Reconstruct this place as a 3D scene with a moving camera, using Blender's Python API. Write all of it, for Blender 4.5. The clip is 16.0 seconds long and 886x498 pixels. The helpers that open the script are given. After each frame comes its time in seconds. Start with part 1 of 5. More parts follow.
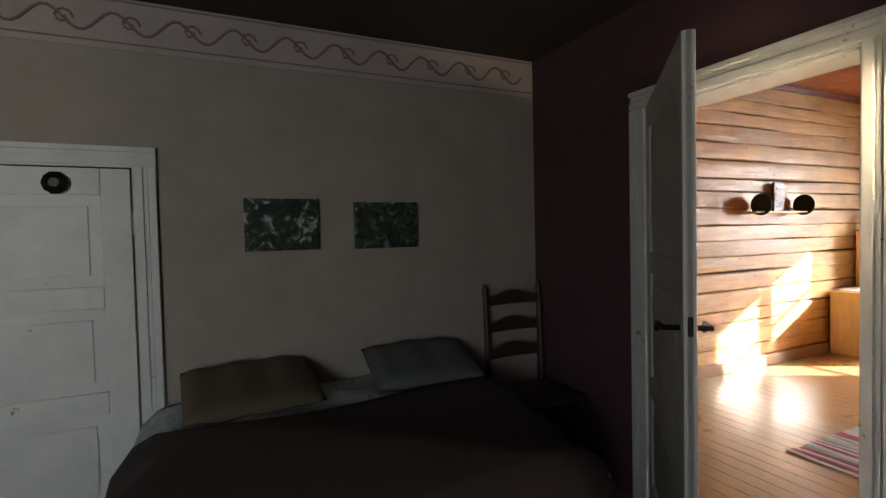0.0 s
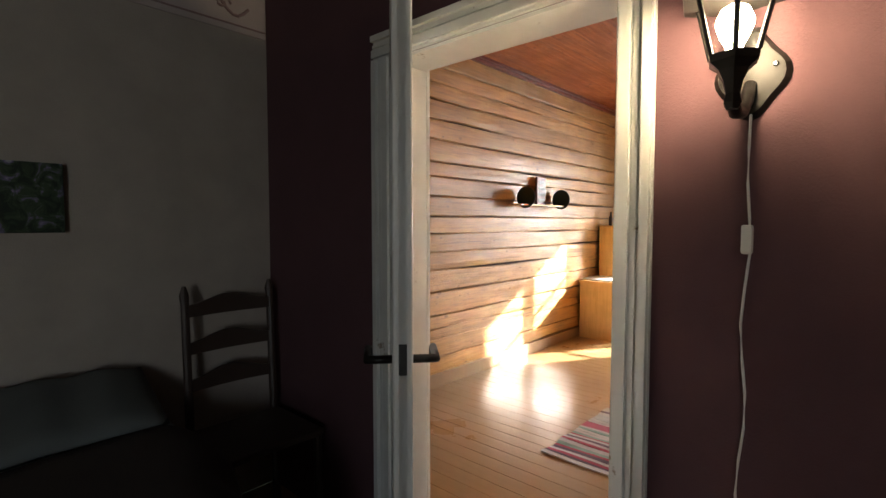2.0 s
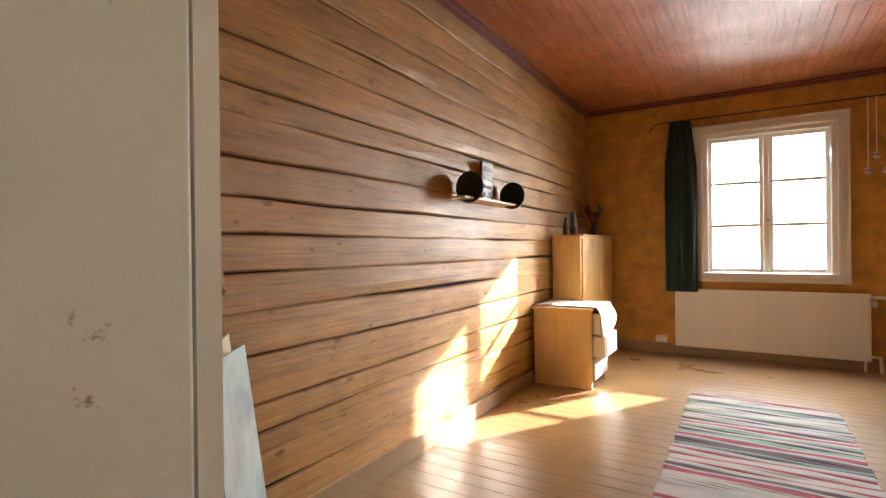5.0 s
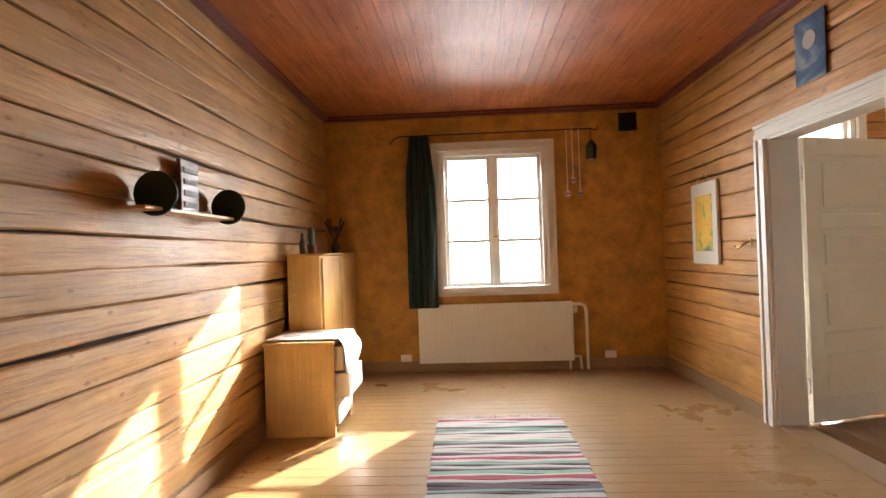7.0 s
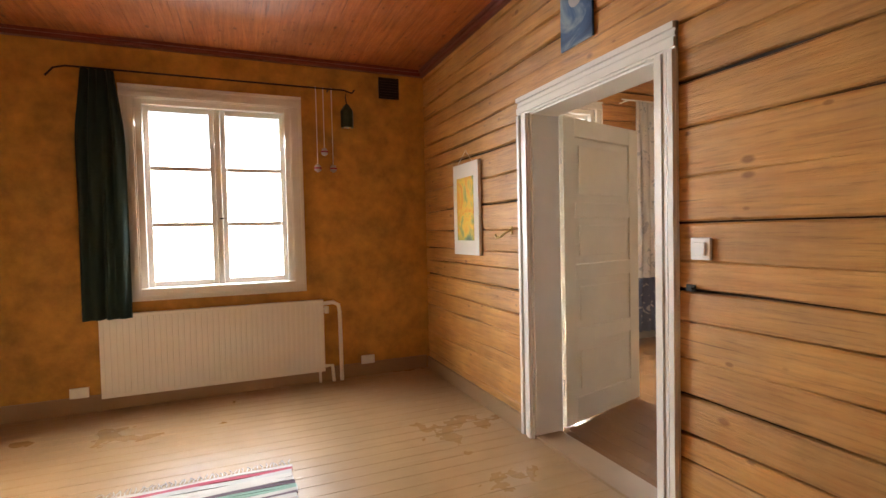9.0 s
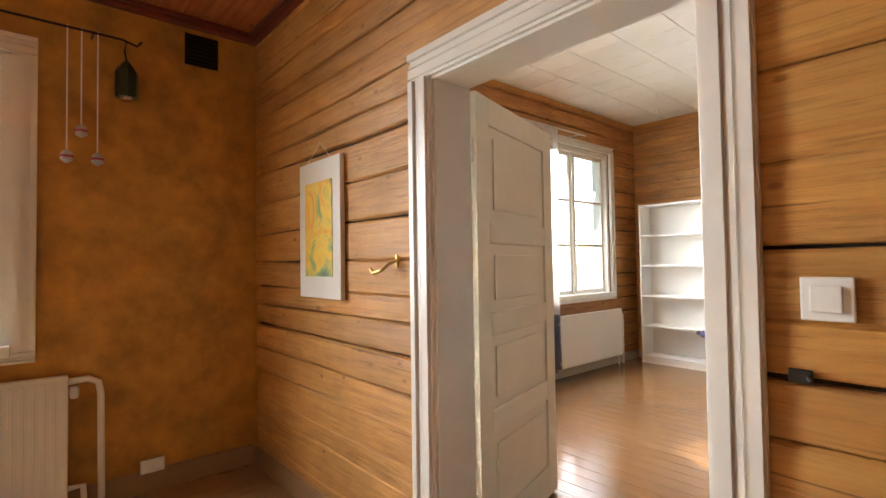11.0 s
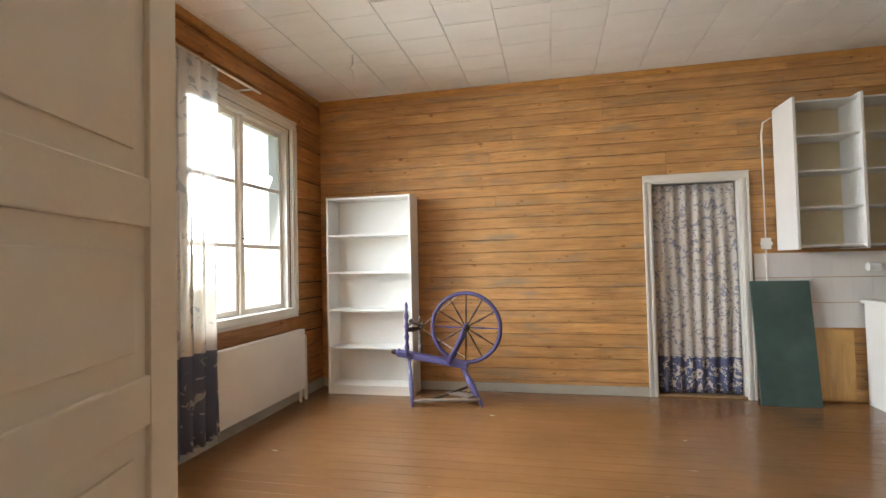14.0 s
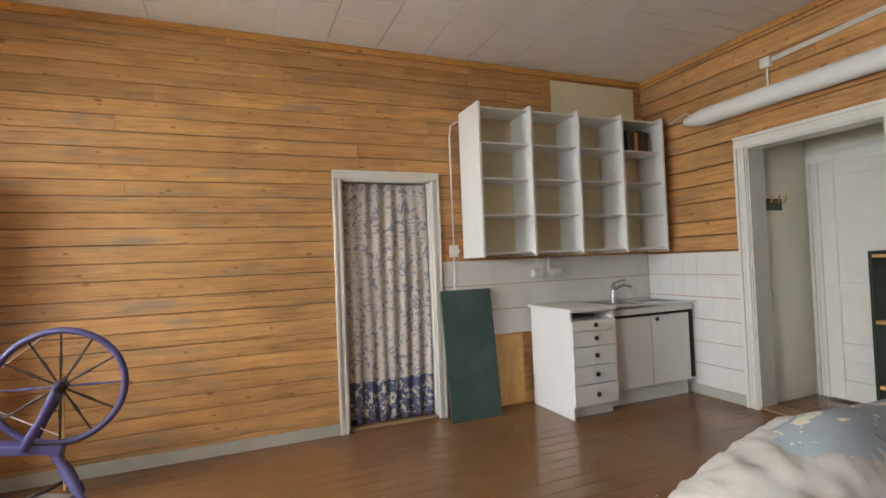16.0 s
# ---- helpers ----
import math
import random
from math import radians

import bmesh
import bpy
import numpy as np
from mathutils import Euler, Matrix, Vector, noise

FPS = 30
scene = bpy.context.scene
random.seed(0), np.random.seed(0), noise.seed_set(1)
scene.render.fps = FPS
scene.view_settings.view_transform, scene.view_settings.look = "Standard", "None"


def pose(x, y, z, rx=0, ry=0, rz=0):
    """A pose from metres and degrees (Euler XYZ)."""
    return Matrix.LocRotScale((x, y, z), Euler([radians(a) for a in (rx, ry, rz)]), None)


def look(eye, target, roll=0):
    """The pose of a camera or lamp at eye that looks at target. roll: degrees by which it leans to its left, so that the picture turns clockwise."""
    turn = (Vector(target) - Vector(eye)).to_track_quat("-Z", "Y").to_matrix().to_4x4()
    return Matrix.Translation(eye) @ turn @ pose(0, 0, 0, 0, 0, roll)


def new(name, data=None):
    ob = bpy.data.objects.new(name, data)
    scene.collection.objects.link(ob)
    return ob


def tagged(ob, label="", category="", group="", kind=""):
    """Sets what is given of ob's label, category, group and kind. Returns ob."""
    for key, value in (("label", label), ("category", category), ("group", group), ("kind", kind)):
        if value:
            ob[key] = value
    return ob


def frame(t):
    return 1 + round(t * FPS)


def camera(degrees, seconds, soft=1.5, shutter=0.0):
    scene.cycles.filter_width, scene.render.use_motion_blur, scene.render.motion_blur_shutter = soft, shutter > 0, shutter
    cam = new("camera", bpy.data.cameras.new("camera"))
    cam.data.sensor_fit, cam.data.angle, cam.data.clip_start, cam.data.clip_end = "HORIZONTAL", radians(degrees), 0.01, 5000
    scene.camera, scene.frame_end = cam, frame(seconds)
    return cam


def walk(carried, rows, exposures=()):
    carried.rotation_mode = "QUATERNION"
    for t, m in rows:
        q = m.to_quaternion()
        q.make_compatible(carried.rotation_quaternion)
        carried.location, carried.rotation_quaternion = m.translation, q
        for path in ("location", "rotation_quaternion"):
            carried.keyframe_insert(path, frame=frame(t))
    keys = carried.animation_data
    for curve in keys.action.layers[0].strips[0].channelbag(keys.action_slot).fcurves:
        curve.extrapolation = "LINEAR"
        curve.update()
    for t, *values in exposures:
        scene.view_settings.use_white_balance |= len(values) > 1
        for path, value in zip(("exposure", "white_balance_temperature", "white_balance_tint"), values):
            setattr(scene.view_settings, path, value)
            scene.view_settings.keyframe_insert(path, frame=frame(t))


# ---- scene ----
cam = camera(84.0, 16.0)
PATH = [
    (0, (1.019, 1.212, 1.372), (1.871, 3.02, 1.31), -1.3),
    (0.5, (1.137, 1.288, 1.372), (2.286, 2.923, 1.289), -0.6),
    (1, (1.308, 1.356, 1.354), (2.648, 2.838, 1.246), 0.4),
    (1.5, (1.496, 1.43, 1.345), (2.902, 2.847, 1.223), 0.6),
    (2, (1.68, 1.551, 1.337), (3.162, 2.89, 1.23), 0.0),
    (2.5, (1.868, 1.661, 1.341), (3.415, 2.925, 1.259), -0.9),
    (3, (2.1, 1.765, 1.34), (3.668, 3.0, 1.265), -0.8),
    (3.2, (2.19, 1.835, 1.33), (3.79, 3.03, 1.28), -0.5),
    (5.3, (3.021, 2.688, 1.182), (4.765, 3.666, 1.186), -0.9),
    (5.5, (3.083, 2.714, 1.193), (4.866, 3.62, 1.203), -1.0),
    (6, (3.241, 2.738, 1.234), (5.115, 3.436, 1.268), -1.4),
    (6.5, (3.411, 2.767, 1.247), (5.361, 3.211, 1.259), -1.7),
    (7, (3.57, 2.745, 1.267), (5.568, 2.838, 1.284), -1.9),
    (7.5, (3.752, 2.65, 1.281), (5.739, 2.423, 1.286), -1.7),
    (8, (3.968, 2.549, 1.274), (5.913, 2.085, 1.255), -1.6),
    (8.5, (4.214, 2.439, 1.269), (6.114, 1.818, 1.211), -1.6),
    (9, (4.491, 2.29, 1.271), (6.34, 1.529, 1.206), -1.3),
    (9.2, (4.6, 2.239, 1.277), (6.432, 1.438, 1.229), -1.2),
    (11.3, (5.735, 1.752, 1.263), (7.172, 0.363, 1.314), -1.0),
    (11.5, (5.805, 1.681, 1.258), (7.191, 0.24, 1.3), -1.1),
    (12, (5.995, 1.435, 1.266), (7.266, -0.109, 1.287), -0.8),
    (12.5, (6.178, 1.188, 1.267), (7.33, -0.444, 1.276), -0.6),
    (13, (6.315, 0.985, 1.275), (7.235, -0.788, 1.28), -0.4),
    (13.5, (6.435, 0.797, 1.255), (7.133, -1.077, 1.283), -0.4),
    (14, (6.463, 0.543, 1.26), (6.892, -1.41, 1.323), -1.3),
    (14.5, (6.458, 0.294, 1.29), (6.554, -1.702, 1.37), -1.8),
    (15, (6.433, 0.017, 1.31), (6.225, -1.97, 1.385), -2.4),
    (15.5, (6.403, -0.232, 1.294), (5.939, -2.176, 1.356), -2.6),
    (16, (6.279, -0.492, 1.299), (5.519, -2.341, 1.349), -2.3),
]
walk(cam, [(t, look(eye, target, roll)) for t, eye, target, roll in PATH],
     [(0, 3.2, 6500, 10), (3.2, 3.0, 6500, 10), (5.3, 2.7, 6500, 10), (9.0, 2.8, 6500, 10), (11.5, 2.7, 6500, 10), (13.0, 2.5, 6250, 8), (14.0, 2.45, 6250, 8), (16, 2.3, 6300, 9)])

# ---- world, sun, window light ----
world = bpy.data.worlds.new("world")
scene.world = world
world.use_nodes = True
wn = world.node_tree.nodes
sky = wn.new("ShaderNodeTexSky")
sky.sky_type = "NISHITA"
sky.sun_disc = False
SUN_DIR = Vector((-2.12, 1.3, -1.09)).normalized()
sky.sun_elevation = math.asin(-SUN_DIR.z)
sky.sun_rotation = math.atan2(-SUN_DIR.x, -SUN_DIR.y)
world.node_tree.links.new(sky.outputs[0], wn["Background"].inputs[0])
wn["Background"].inputs[1].default_value = 0.08
sun = new("sun", bpy.data.lights.new("sun", "SUN"))
sun.data.energy, sun.data.angle, sun.data.color = 5.0, radians(0.6), (1.0, 0.96, 0.9)
sun.matrix_world = look((14, -4, 6), Vector((14, -4, 6)) + SUN_DIR)


def window_light(name, eye, target, w, h, power, colour=(0.93, 0.97, 1.0)):
    la = bpy.data.lights.new(name, "AREA")
    la.shape, la.size, la.size_y, la.energy, la.color = "RECTANGLE", w, h, power, colour
    la.spread = radians(130)
    ob = new(name, la)
    ob.matrix_world = look(eye, target)
    return ob


window_light("window_daylight", (9.12, 2.45, 1.55), (5.6, 2.45, 0.0), 1.1, 1.5, 14.5)
window_light("kitchen_daylight", (9.14, -2.92, 1.8), (5.6, -2.6, 0.2), 1.25, 1.5, 13)
window_light("kitchen_daylight_b", (9.14, -0.75, 1.8), (5.6, -1.6, 0.3), 1.1, 1.5, 10.5)
window_light("bedroom_daylight", (-1.2, -1.28, 1.5), (-1.0, 3, 1.3), 0.9, 1.2, 2.6, (0.85, 0.92, 1.0))
bulb = new("bulb_light", bpy.data.lights.new("bulb_light", "POINT"))
bulb.data.energy, bulb.data.color, bulb.data.shadow_soft_size = 0.36, (1.0, 0.74, 0.48), 0.03
bulb.location = (2.79, 1.787, 1.725)


# ---- materials ----
def nodes_of(name):
    m = bpy.data.materials.new(name)
    m.use_nodes = True
    nt = m.node_tree
    return m, nt, nt.nodes["Principled BSDF"]


def ramp(nt, fac, stops):
    r = nt.nodes.new("ShaderNodeValToRGB")
    el = r.color_ramp.elements
    while len(el) < len(stops):
        el.new(0.5)
    for e, (p, c) in zip(el, stops):
        e.position, e.color = p, (*c, 1)
    nt.links.new(fac, r.inputs[0])
    return r.outputs[0]


def coords(nt, scale, jitter=0.0):
    tc = nt.nodes.new("ShaderNodeTexCoord")
    mp = nt.nodes.new("ShaderNodeMapping")
    mp.inputs["Scale"].default_value = scale
    nt.links.new(tc.outputs["Object"], mp.inputs[0])
    if jitter:
        oi = nt.nodes.new("ShaderNodeObjectInfo")
        mu = nt.nodes.new("ShaderNodeMath")
        mu.operation = "MULTIPLY"
        mu.inputs[1].default_value = jitter
        nt.links.new(oi.outputs["Random"], mu.inputs[0])
        nt.links.new(mu.outputs[0], mp.inputs["Location"])
    return mp.outputs[0]


def noise_tex(nt, vec, scale, detail=4.0, rough=0.6, dist=0.0):
    n = nt.nodes.new("ShaderNodeTexNoise")
    n.inputs["Scale"].default_value, n.inputs["Detail"].default_value = scale, detail
    n.inputs["Roughness"].default_value, n.inputs["Distortion"].default_value = rough, dist
    nt.links.new(vec, n.inputs["Vector"])
    return n.outputs["Fac"]


def mix(nt, fac, a, b, mode="MIX"):
    x = nt.nodes.new("ShaderNodeMix")
    x.data_type, x.blend_type = "RGBA", mode
    for sock, v in ((x.inputs[0], fac), (x.inputs[6], a), (x.inputs[7], b)):
        if isinstance(v, (float, int)):
            sock.default_value = v
        elif isinstance(v, tuple):
            sock.default_value = (*v, 1)
        else:
            nt.links.new(v, sock)
    return x.outputs[2]


def bump(nt, bsdf, height, strength, dist=0.01):
    b = nt.nodes.new("ShaderNodeBump")
    b.inputs["Strength"].default_value, b.inputs["Distance"].default_value = strength, dist
    nt.links.new(height, b.inputs["Height"])
    nt.links.new(b.outputs[0], bsdf.inputs["Normal"])


def wood(name, dark, mid, light, axis, rough=0.45, stretch=14.0, grey=None, jitter=40.0, bumps=0.35, knots=True, coat=0.0):
    """Sawn wood with its grain along an axis, knots and board-to-board variation."""
    m, nt, p = nodes_of(name)
    sc = [stretch] * 3
    sc[axis] = 1.0
    v = coords(nt, sc, jitter)
    grain = noise_tex(nt, v, 2.2, 6, 0.65, 0.6)
    col = ramp(nt, grain, [(0.28, dark), (0.5, mid), (0.72, light)])
    blot = noise_tex(nt, coords(nt, (1, 1, 1), jitter), 2.3, 4, 0.6)
    col = mix(nt, 0.55, col, ramp(nt, blot, [(0.3, (0.62, 0.6, 0.58)), (0.65, (1.15, 1.12, 1.1))]), "MULTIPLY")
    oi = nt.nodes.new("ShaderNodeObjectInfo")
    col = mix(nt, 0.5, col, ramp(nt, oi.outputs["Random"], [(0.0, (0.72, 0.7, 0.68)), (0.5, (1, 1, 1)), (1.0, (1.16, 1.12, 1.05))]), "MULTIPLY")
    if grey:
        sg = [9.0] * 3
        sg[axis] = 1.6
        g = noise_tex(nt, coords(nt, sg, jitter * 1.7), 1.1, 3, 0.6)
        f = nt.nodes.new("ShaderNodeMapRange")
        f.inputs[1].default_value, f.inputs[2].default_value, f.inputs[4].default_value = 0.54, 0.74, 0.75
        nt.links.new(g, f.inputs[0])
        col = mix(nt, f.outputs[0], col, grey)
    sf = [46.0] * 3
    sf[axis] = 2.2
    fine = noise_tex(nt, coords(nt, sf, jitter), 1.6, 5, 0.7)
    col = mix(nt, 0.9 if knots else 0.25, col, ramp(nt, fine, [(0.28, (0.55, 0.5, 0.45)), (0.45, (1, 1, 1)), (0.75, (1.2, 1.17, 1.12))]), "MULTIPLY")
    if knots:
        for scale, lo, hi, amount in ((3.4, 0.05, 0.1, 0.8), (6.5, 0.07, 0.12, 0.7)):
            vk = nt.nodes.new("ShaderNodeTexVoronoi")
            vk.inputs["Scale"].default_value = scale
            sk = [1.7] * 3
            sk[axis] = 0.9
            nt.links.new(coords(nt, sk, jitter), vk.inputs["Vector"])
            k = nt.nodes.new("ShaderNodeMapRange")
            k.inputs[1].default_value, k.inputs[2].default_value = lo, hi
            k.inputs[3].default_value, k.inputs[4].default_value = amount, 0.0
            nt.links.new(vk.outputs["Distance"], k.inputs[0])
            col = mix(nt, k.outputs[0], col, (dark[0] * 0.5, dark[1] * 0.4, dark[2] * 0.3))
        sc2 = [60.0] * 3
        sc2[axis] = 1.3
        crack = noise_tex(nt, coords(nt, sc2, jitter * 0.7), 0.9, 2, 0.5)
        k = nt.nodes.new("ShaderNodeMapRange")
        k.inputs[1].default_value, k.inputs[2].default_value, k.inputs[4].default_value = 0.70, 0.73, 0.7
        nt.links.new(crack, k.inputs[0])
        col = mix(nt, k.outputs[0], col, (dark[0] * 0.3, dark[1] * 0.28, dark[2] * 0.28))
    nt.links.new(col, p.inputs["Base Color"])
    rr = ramp(nt, blot, [(0.3, (rough + 0.12,) * 3), (0.7, (rough - 0.08,) * 3)])
    nt.links.new(rr, p.inputs["Roughness"])
    p.inputs["Coat Weight"].default_value, p.inputs["Coat Roughness"].default_value = coat, 0.18
    hewn = noise_tex(nt, coords(nt, (1, 1, 1), jitter), 17.0, 3, 0.55)
    both = nt.nodes.new("ShaderNodeMath")
    both.operation = "MULTIPLY_ADD"
    both.inputs[1].default_value = 0.6
    nt.links.new(hewn, both.inputs[0])
    nt.links.new(fine, both.inputs[2])
    bump(nt, p, both.outputs[0], bumps)
    return m


def paint(name, colour, rough=0.5, vary=0.12, scale=3.0, wear=None, bumps=0.12, metal=0.0, fine=60.0):
    """Painted or plain surface with faint blotches, fine relief and optional worn patches."""
    m, nt, p = nodes_of(name)
    v = coords(nt, (1, 1, 1), 15)
    n = noise_tex(nt, v, scale, 5, 0.6)
    col = ramp(nt, n, [(0.3, tuple(c * (1 - vary) for c in colour)), (0.7, tuple(min(1, c * (1 + vary * 0.6)) for c in colour))])
    f = noise_tex(nt, v, fine, 3, 0.6)
    if wear:
        amount, wcol, wscale = wear
        w = noise_tex(nt, v, wscale, 6, 0.7)
        k = nt.nodes.new("ShaderNodeMapRange")
        k.inputs[1].default_value, k.inputs[2].default_value = amount, amount + 0.03
        nt.links.new(w, k.inputs[0])
        col = mix(nt, k.outputs[0], col, wcol)
    nt.links.new(col, p.inputs["Base Color"])
    p.inputs["Roughness"].default_value, p.inputs["Metallic"].default_value = rough, metal
    bump(nt, p, f, bumps, 0.004)
    return m


def floor_paint(name, colour, axis, worn, rough):
    m, nt, p = nodes_of(name)
    sc = [9.0] * 3
    sc[axis] = 0.9
    v = coords(nt, sc, 9)
    n = noise_tex(nt, coords(nt, (1, 1, 1)), 1.4, 5, 0.6)
    col = ramp(nt, n, [(0.3, tuple(c * 0.82 for c in colour)), (0.7, tuple(c * 1.12 for c in colour))])
    sw = [26.0] * 3
    sw[axis] = 5.0
    w = noise_tex(nt, coords(nt, sw, 9), 1.0, 3, 0.6)
    k = nt.nodes.new("ShaderNodeMapRange")
    k.inputs[1].default_value, k.inputs[2].default_value = 0.745, 0.76
    nt.links.new(w, k.inputs[0])
    col = mix(nt, k.outputs[0], col, worn)
    dull = noise_tex(nt, v, 2.6, 6, 0.72)
    col = mix(nt, 0.35, col, ramp(nt, dull, [(0.3, (0.78, 0.76, 0.74)), (0.7, (1.12, 1.12, 1.12))]), "MULTIPLY")
    nt.links.new(col, p.inputs["Base Color"])
    r = ramp(nt, n, [(0.3, (rough + 0.08,) * 3), (0.7, (rough - 0.05,) * 3)])
    nt.links.new(r, p.inputs["Roughness"])
    bump(nt, p, noise_tex(nt, v, 3.5, 4, 0.6), 0.25, 0.006)
    return m


def cloth(name, colour, second=None, scale=9.0, rough=0.9, thresh=0.56, third=None, split_z=None):
    """Woven cloth, plain or with a printed floral scatter, and a darker printed hem under split_z."""
    m, nt, p = nodes_of(name)
    v = coords(nt, (1, 1, 1))
    base = ramp(nt, noise_tex(nt, v, 5, 4), [(0.3, tuple(c * 0.86 for c in colour)), (0.7, colour)])
    if second:
        n1 = noise_tex(nt, v, scale, 2, 0.5, 1.6)
        k = nt.nodes.new("ShaderNodeMapRange")
        k.inputs[1].default_value, k.inputs[2].default_value = thresh, thresh + 0.03
        nt.links.new(n1, k.inputs[0])
        low = base
        base = mix(nt, k.outputs[0], base, second)
        if split_z is not None:
            sep = nt.nodes.new("ShaderNodeSeparateXYZ")
            nt.links.new(v, sep.inputs[0])
            lt = nt.nodes.new("ShaderNodeMath")
            lt.operation = "LESS_THAN"
            lt.inputs[1].default_value = split_z
            nt.links.new(sep.outputs[2], lt.inputs[0])
            base = mix(nt, lt.outputs[0], base, mix(nt, k.outputs[0], third, low))
    nt.links.new(base, p.inputs["Base Color"])
    p.inputs["Roughness"].default_value = rough
    bump(nt, p, noise_tex(nt, v, 180, 2), 0.3, 0.003)
    return m


def glowing(name, colour, strength):
    m, nt, p = nodes_of(name)
    p.inputs["Base Color"].default_value = (*colour, 1)
    p.inputs["Emission Color"].default_value = (*colour, 1)
    p.inputs["Emission Strength"].default_value = strength
    return m


def clear_glass(name):
    m, nt, p = nodes_of(name)
    p.inputs["Roughness"].default_value, p.inputs["IOR"].default_value = 0.02, 1.1
    p.inputs["Transmission Weight"].default_value = 1.0
    return m


M_LOG = wood("oiled_log", (0.4, 0.2, 0.05), (0.5, 0.275, 0.08), (0.57, 0.34, 0.11), 0, 0.42, grey=(0.36, 0.22, 0.09), coat=0.12, bumps=0.55)
M_LOGY = wood("oiled_log_cross", (0.28, 0.11, 0.03), (0.44, 0.2, 0.055), (0.55, 0.27, 0.08), 1, 0.5, bumps=0.5)
M_LOGS = wood("oiled_log_south", (0.42, 0.19, 0.045), (0.51, 0.26, 0.065), (0.57, 0.31, 0.09), 0, 0.45, grey=(0.38, 0.2, 0.07), bumps=0.55)
M_BOARD = wood("bare_board", (0.43, 0.215, 0.075), (0.53, 0.285, 0.1), (0.6, 0.35, 0.14), 0, 0.55, grey=(0.25, 0.2, 0.14))
M_BOARDY = wood("bare_board_cross", (0.36, 0.17, 0.055), (0.52, 0.27, 0.09), (0.62, 0.36, 0.14), 1, 0.55, grey=(0.27, 0.2, 0.13))
M_CEIL = wood("red_varnished_pine", (0.24, 0.06, 0.014), (0.36, 0.105, 0.022), (0.44, 0.15, 0.04), 0, 0.5, jitter=0.0, coat=0.03, bumps=0.45)
M_MOULD = paint("red_brown_moulding", (0.17, 0.035, 0.02), 0.3)
M_GAP = paint("dark_joint", (0.035, 0.02, 0.01), 0.9)
M_PLASTER = paint("ochre_plaster", (0.49, 0.24, 0.038), 0.7, 0.36, 6.5, bumps=0.3)
M_FLOORY = floor_paint("tan_floor_paint", (0.33, 0.2, 0.092), 1, (0.55, 0.43, 0.28), 0.3)
M_FLOORK = floor_paint("brown_floor_paint", (0.22, 0.108, 0.042), 0, (0.62, 0.54, 0.42), 0.14)
M_WHITE = paint("white_gloss_paint", (0.74, 0.71, 0.64), 0.35, 0.06, 3)
M_CREAM = paint("cream_door_paint", (0.85, 0.8, 0.66), 0.4, 0.06, 3)
M_WORN = paint("worn_white_paint", (0.7, 0.69, 0.64), 0.45, 0.1, 5, wear=(0.66, (0.3, 0.24, 0.17), 9))
M_BASE = paint("grey_brown_baseboard", (0.3, 0.19, 0.1), 0.45)
M_BASEG = paint("grey_baseboard", (0.42, 0.4, 0.34), 0.5)
M_BEIGE = cloth("beige_wallpaper", (0.42, 0.36, 0.3))
M_PURPLE = cloth("aubergine_wallpaper", (0.11, 0.05, 0.055))
# Bedroom ceiling brown, reused on unseen backings to stand in for shade.
M_DARK = paint("dark_brown_ceiling_and_shade", (0.05, 0.038, 0.03), 0.8)
M_FRIEZE = cloth("frieze_print", (0.5, 0.42, 0.38))
M_FRIEZEP = paint("frieze_scroll", (0.27, 0.18, 0.17), 0.8)
M_RADW = paint("radiator_enamel", (0.78, 0.76, 0.7), 0.35, 0.04)
M_IRON = paint("black_iron", (0.02, 0.018, 0.016), 0.4, metal=0.6)
M_STEEL = paint("steel", (0.6, 0.6, 0.6), 0.25, metal=1.0)
M_BRASS = paint("brass", (0.6, 0.42, 0.14), 0.3, metal=1.0)
M_GREENC = cloth("dark_green_cloth", (0.012, 0.032, 0.026))
M_GREEN = paint("green_board_paint", (0.06, 0.1, 0.088), 0.55, 0.25, 4)
M_DKGREEN = paint("dark_green_lacquer", (0.012, 0.03, 0.016), 0.35)
M_TILE = paint("white_tile", (0.74, 0.71, 0.66), 0.25, 0.05)
M_CTILE = paint("white_ceiling_panel", (0.8, 0.77, 0.7), 0.7, 0.05)
M_LAMINATE = paint("white_laminate", (0.8, 0.79, 0.75), 0.35, 0.03)
M_HARD = paint("tan_hardboard", (0.78, 0.69, 0.46), 0.7, 0.08)
M_YBOARD = wood("varnished_plywood", (0.5, 0.27, 0.07), (0.6, 0.35, 0.1), (0.66, 0.4, 0.13), 2, 0.35, jitter=3, knots=False, coat=0.3)
M_DESK = wood("pale_birch", (0.6, 0.42, 0.2), (0.68, 0.5, 0.26), (0.72, 0.55, 0.3), 2, 0.45, jitter=3, knots=False)
M_EASEL = paint("mahogany_stain", (0.13, 0.032, 0.018), 0.35, 0.25, 8)
M_BLUE = paint("violet_blue_paint", (0.085, 0.075, 0.2), 0.45, 0.2, 8)
M_TURN = paint("worn_grey_wood", (0.2, 0.16, 0.13), 0.55, 0.3, 20)
M_KCUR = cloth("floral_curtain", (0.58, 0.53, 0.46), (0.25, 0.245, 0.28), 19, thresh=0.555, third=(0.09, 0.1, 0.18), split_z=0.36)
M_WCUR = cloth("sheer_floral_curtain", (0.78, 0.76, 0.72), (0.42, 0.43, 0.44), 9, thresh=0.6, third=(0.17, 0.19, 0.27), split_z=0.72)
for sheer in (M_WCUR,):
    sp = sheer.node_tree.nodes["Principled BSDF"].inputs
    sp["Transmission Weight"].default_value, sp["IOR"].default_value = 0.55, 1.02
M_WCLOTH = cloth("white_linen", (0.82, 0.81, 0.78))
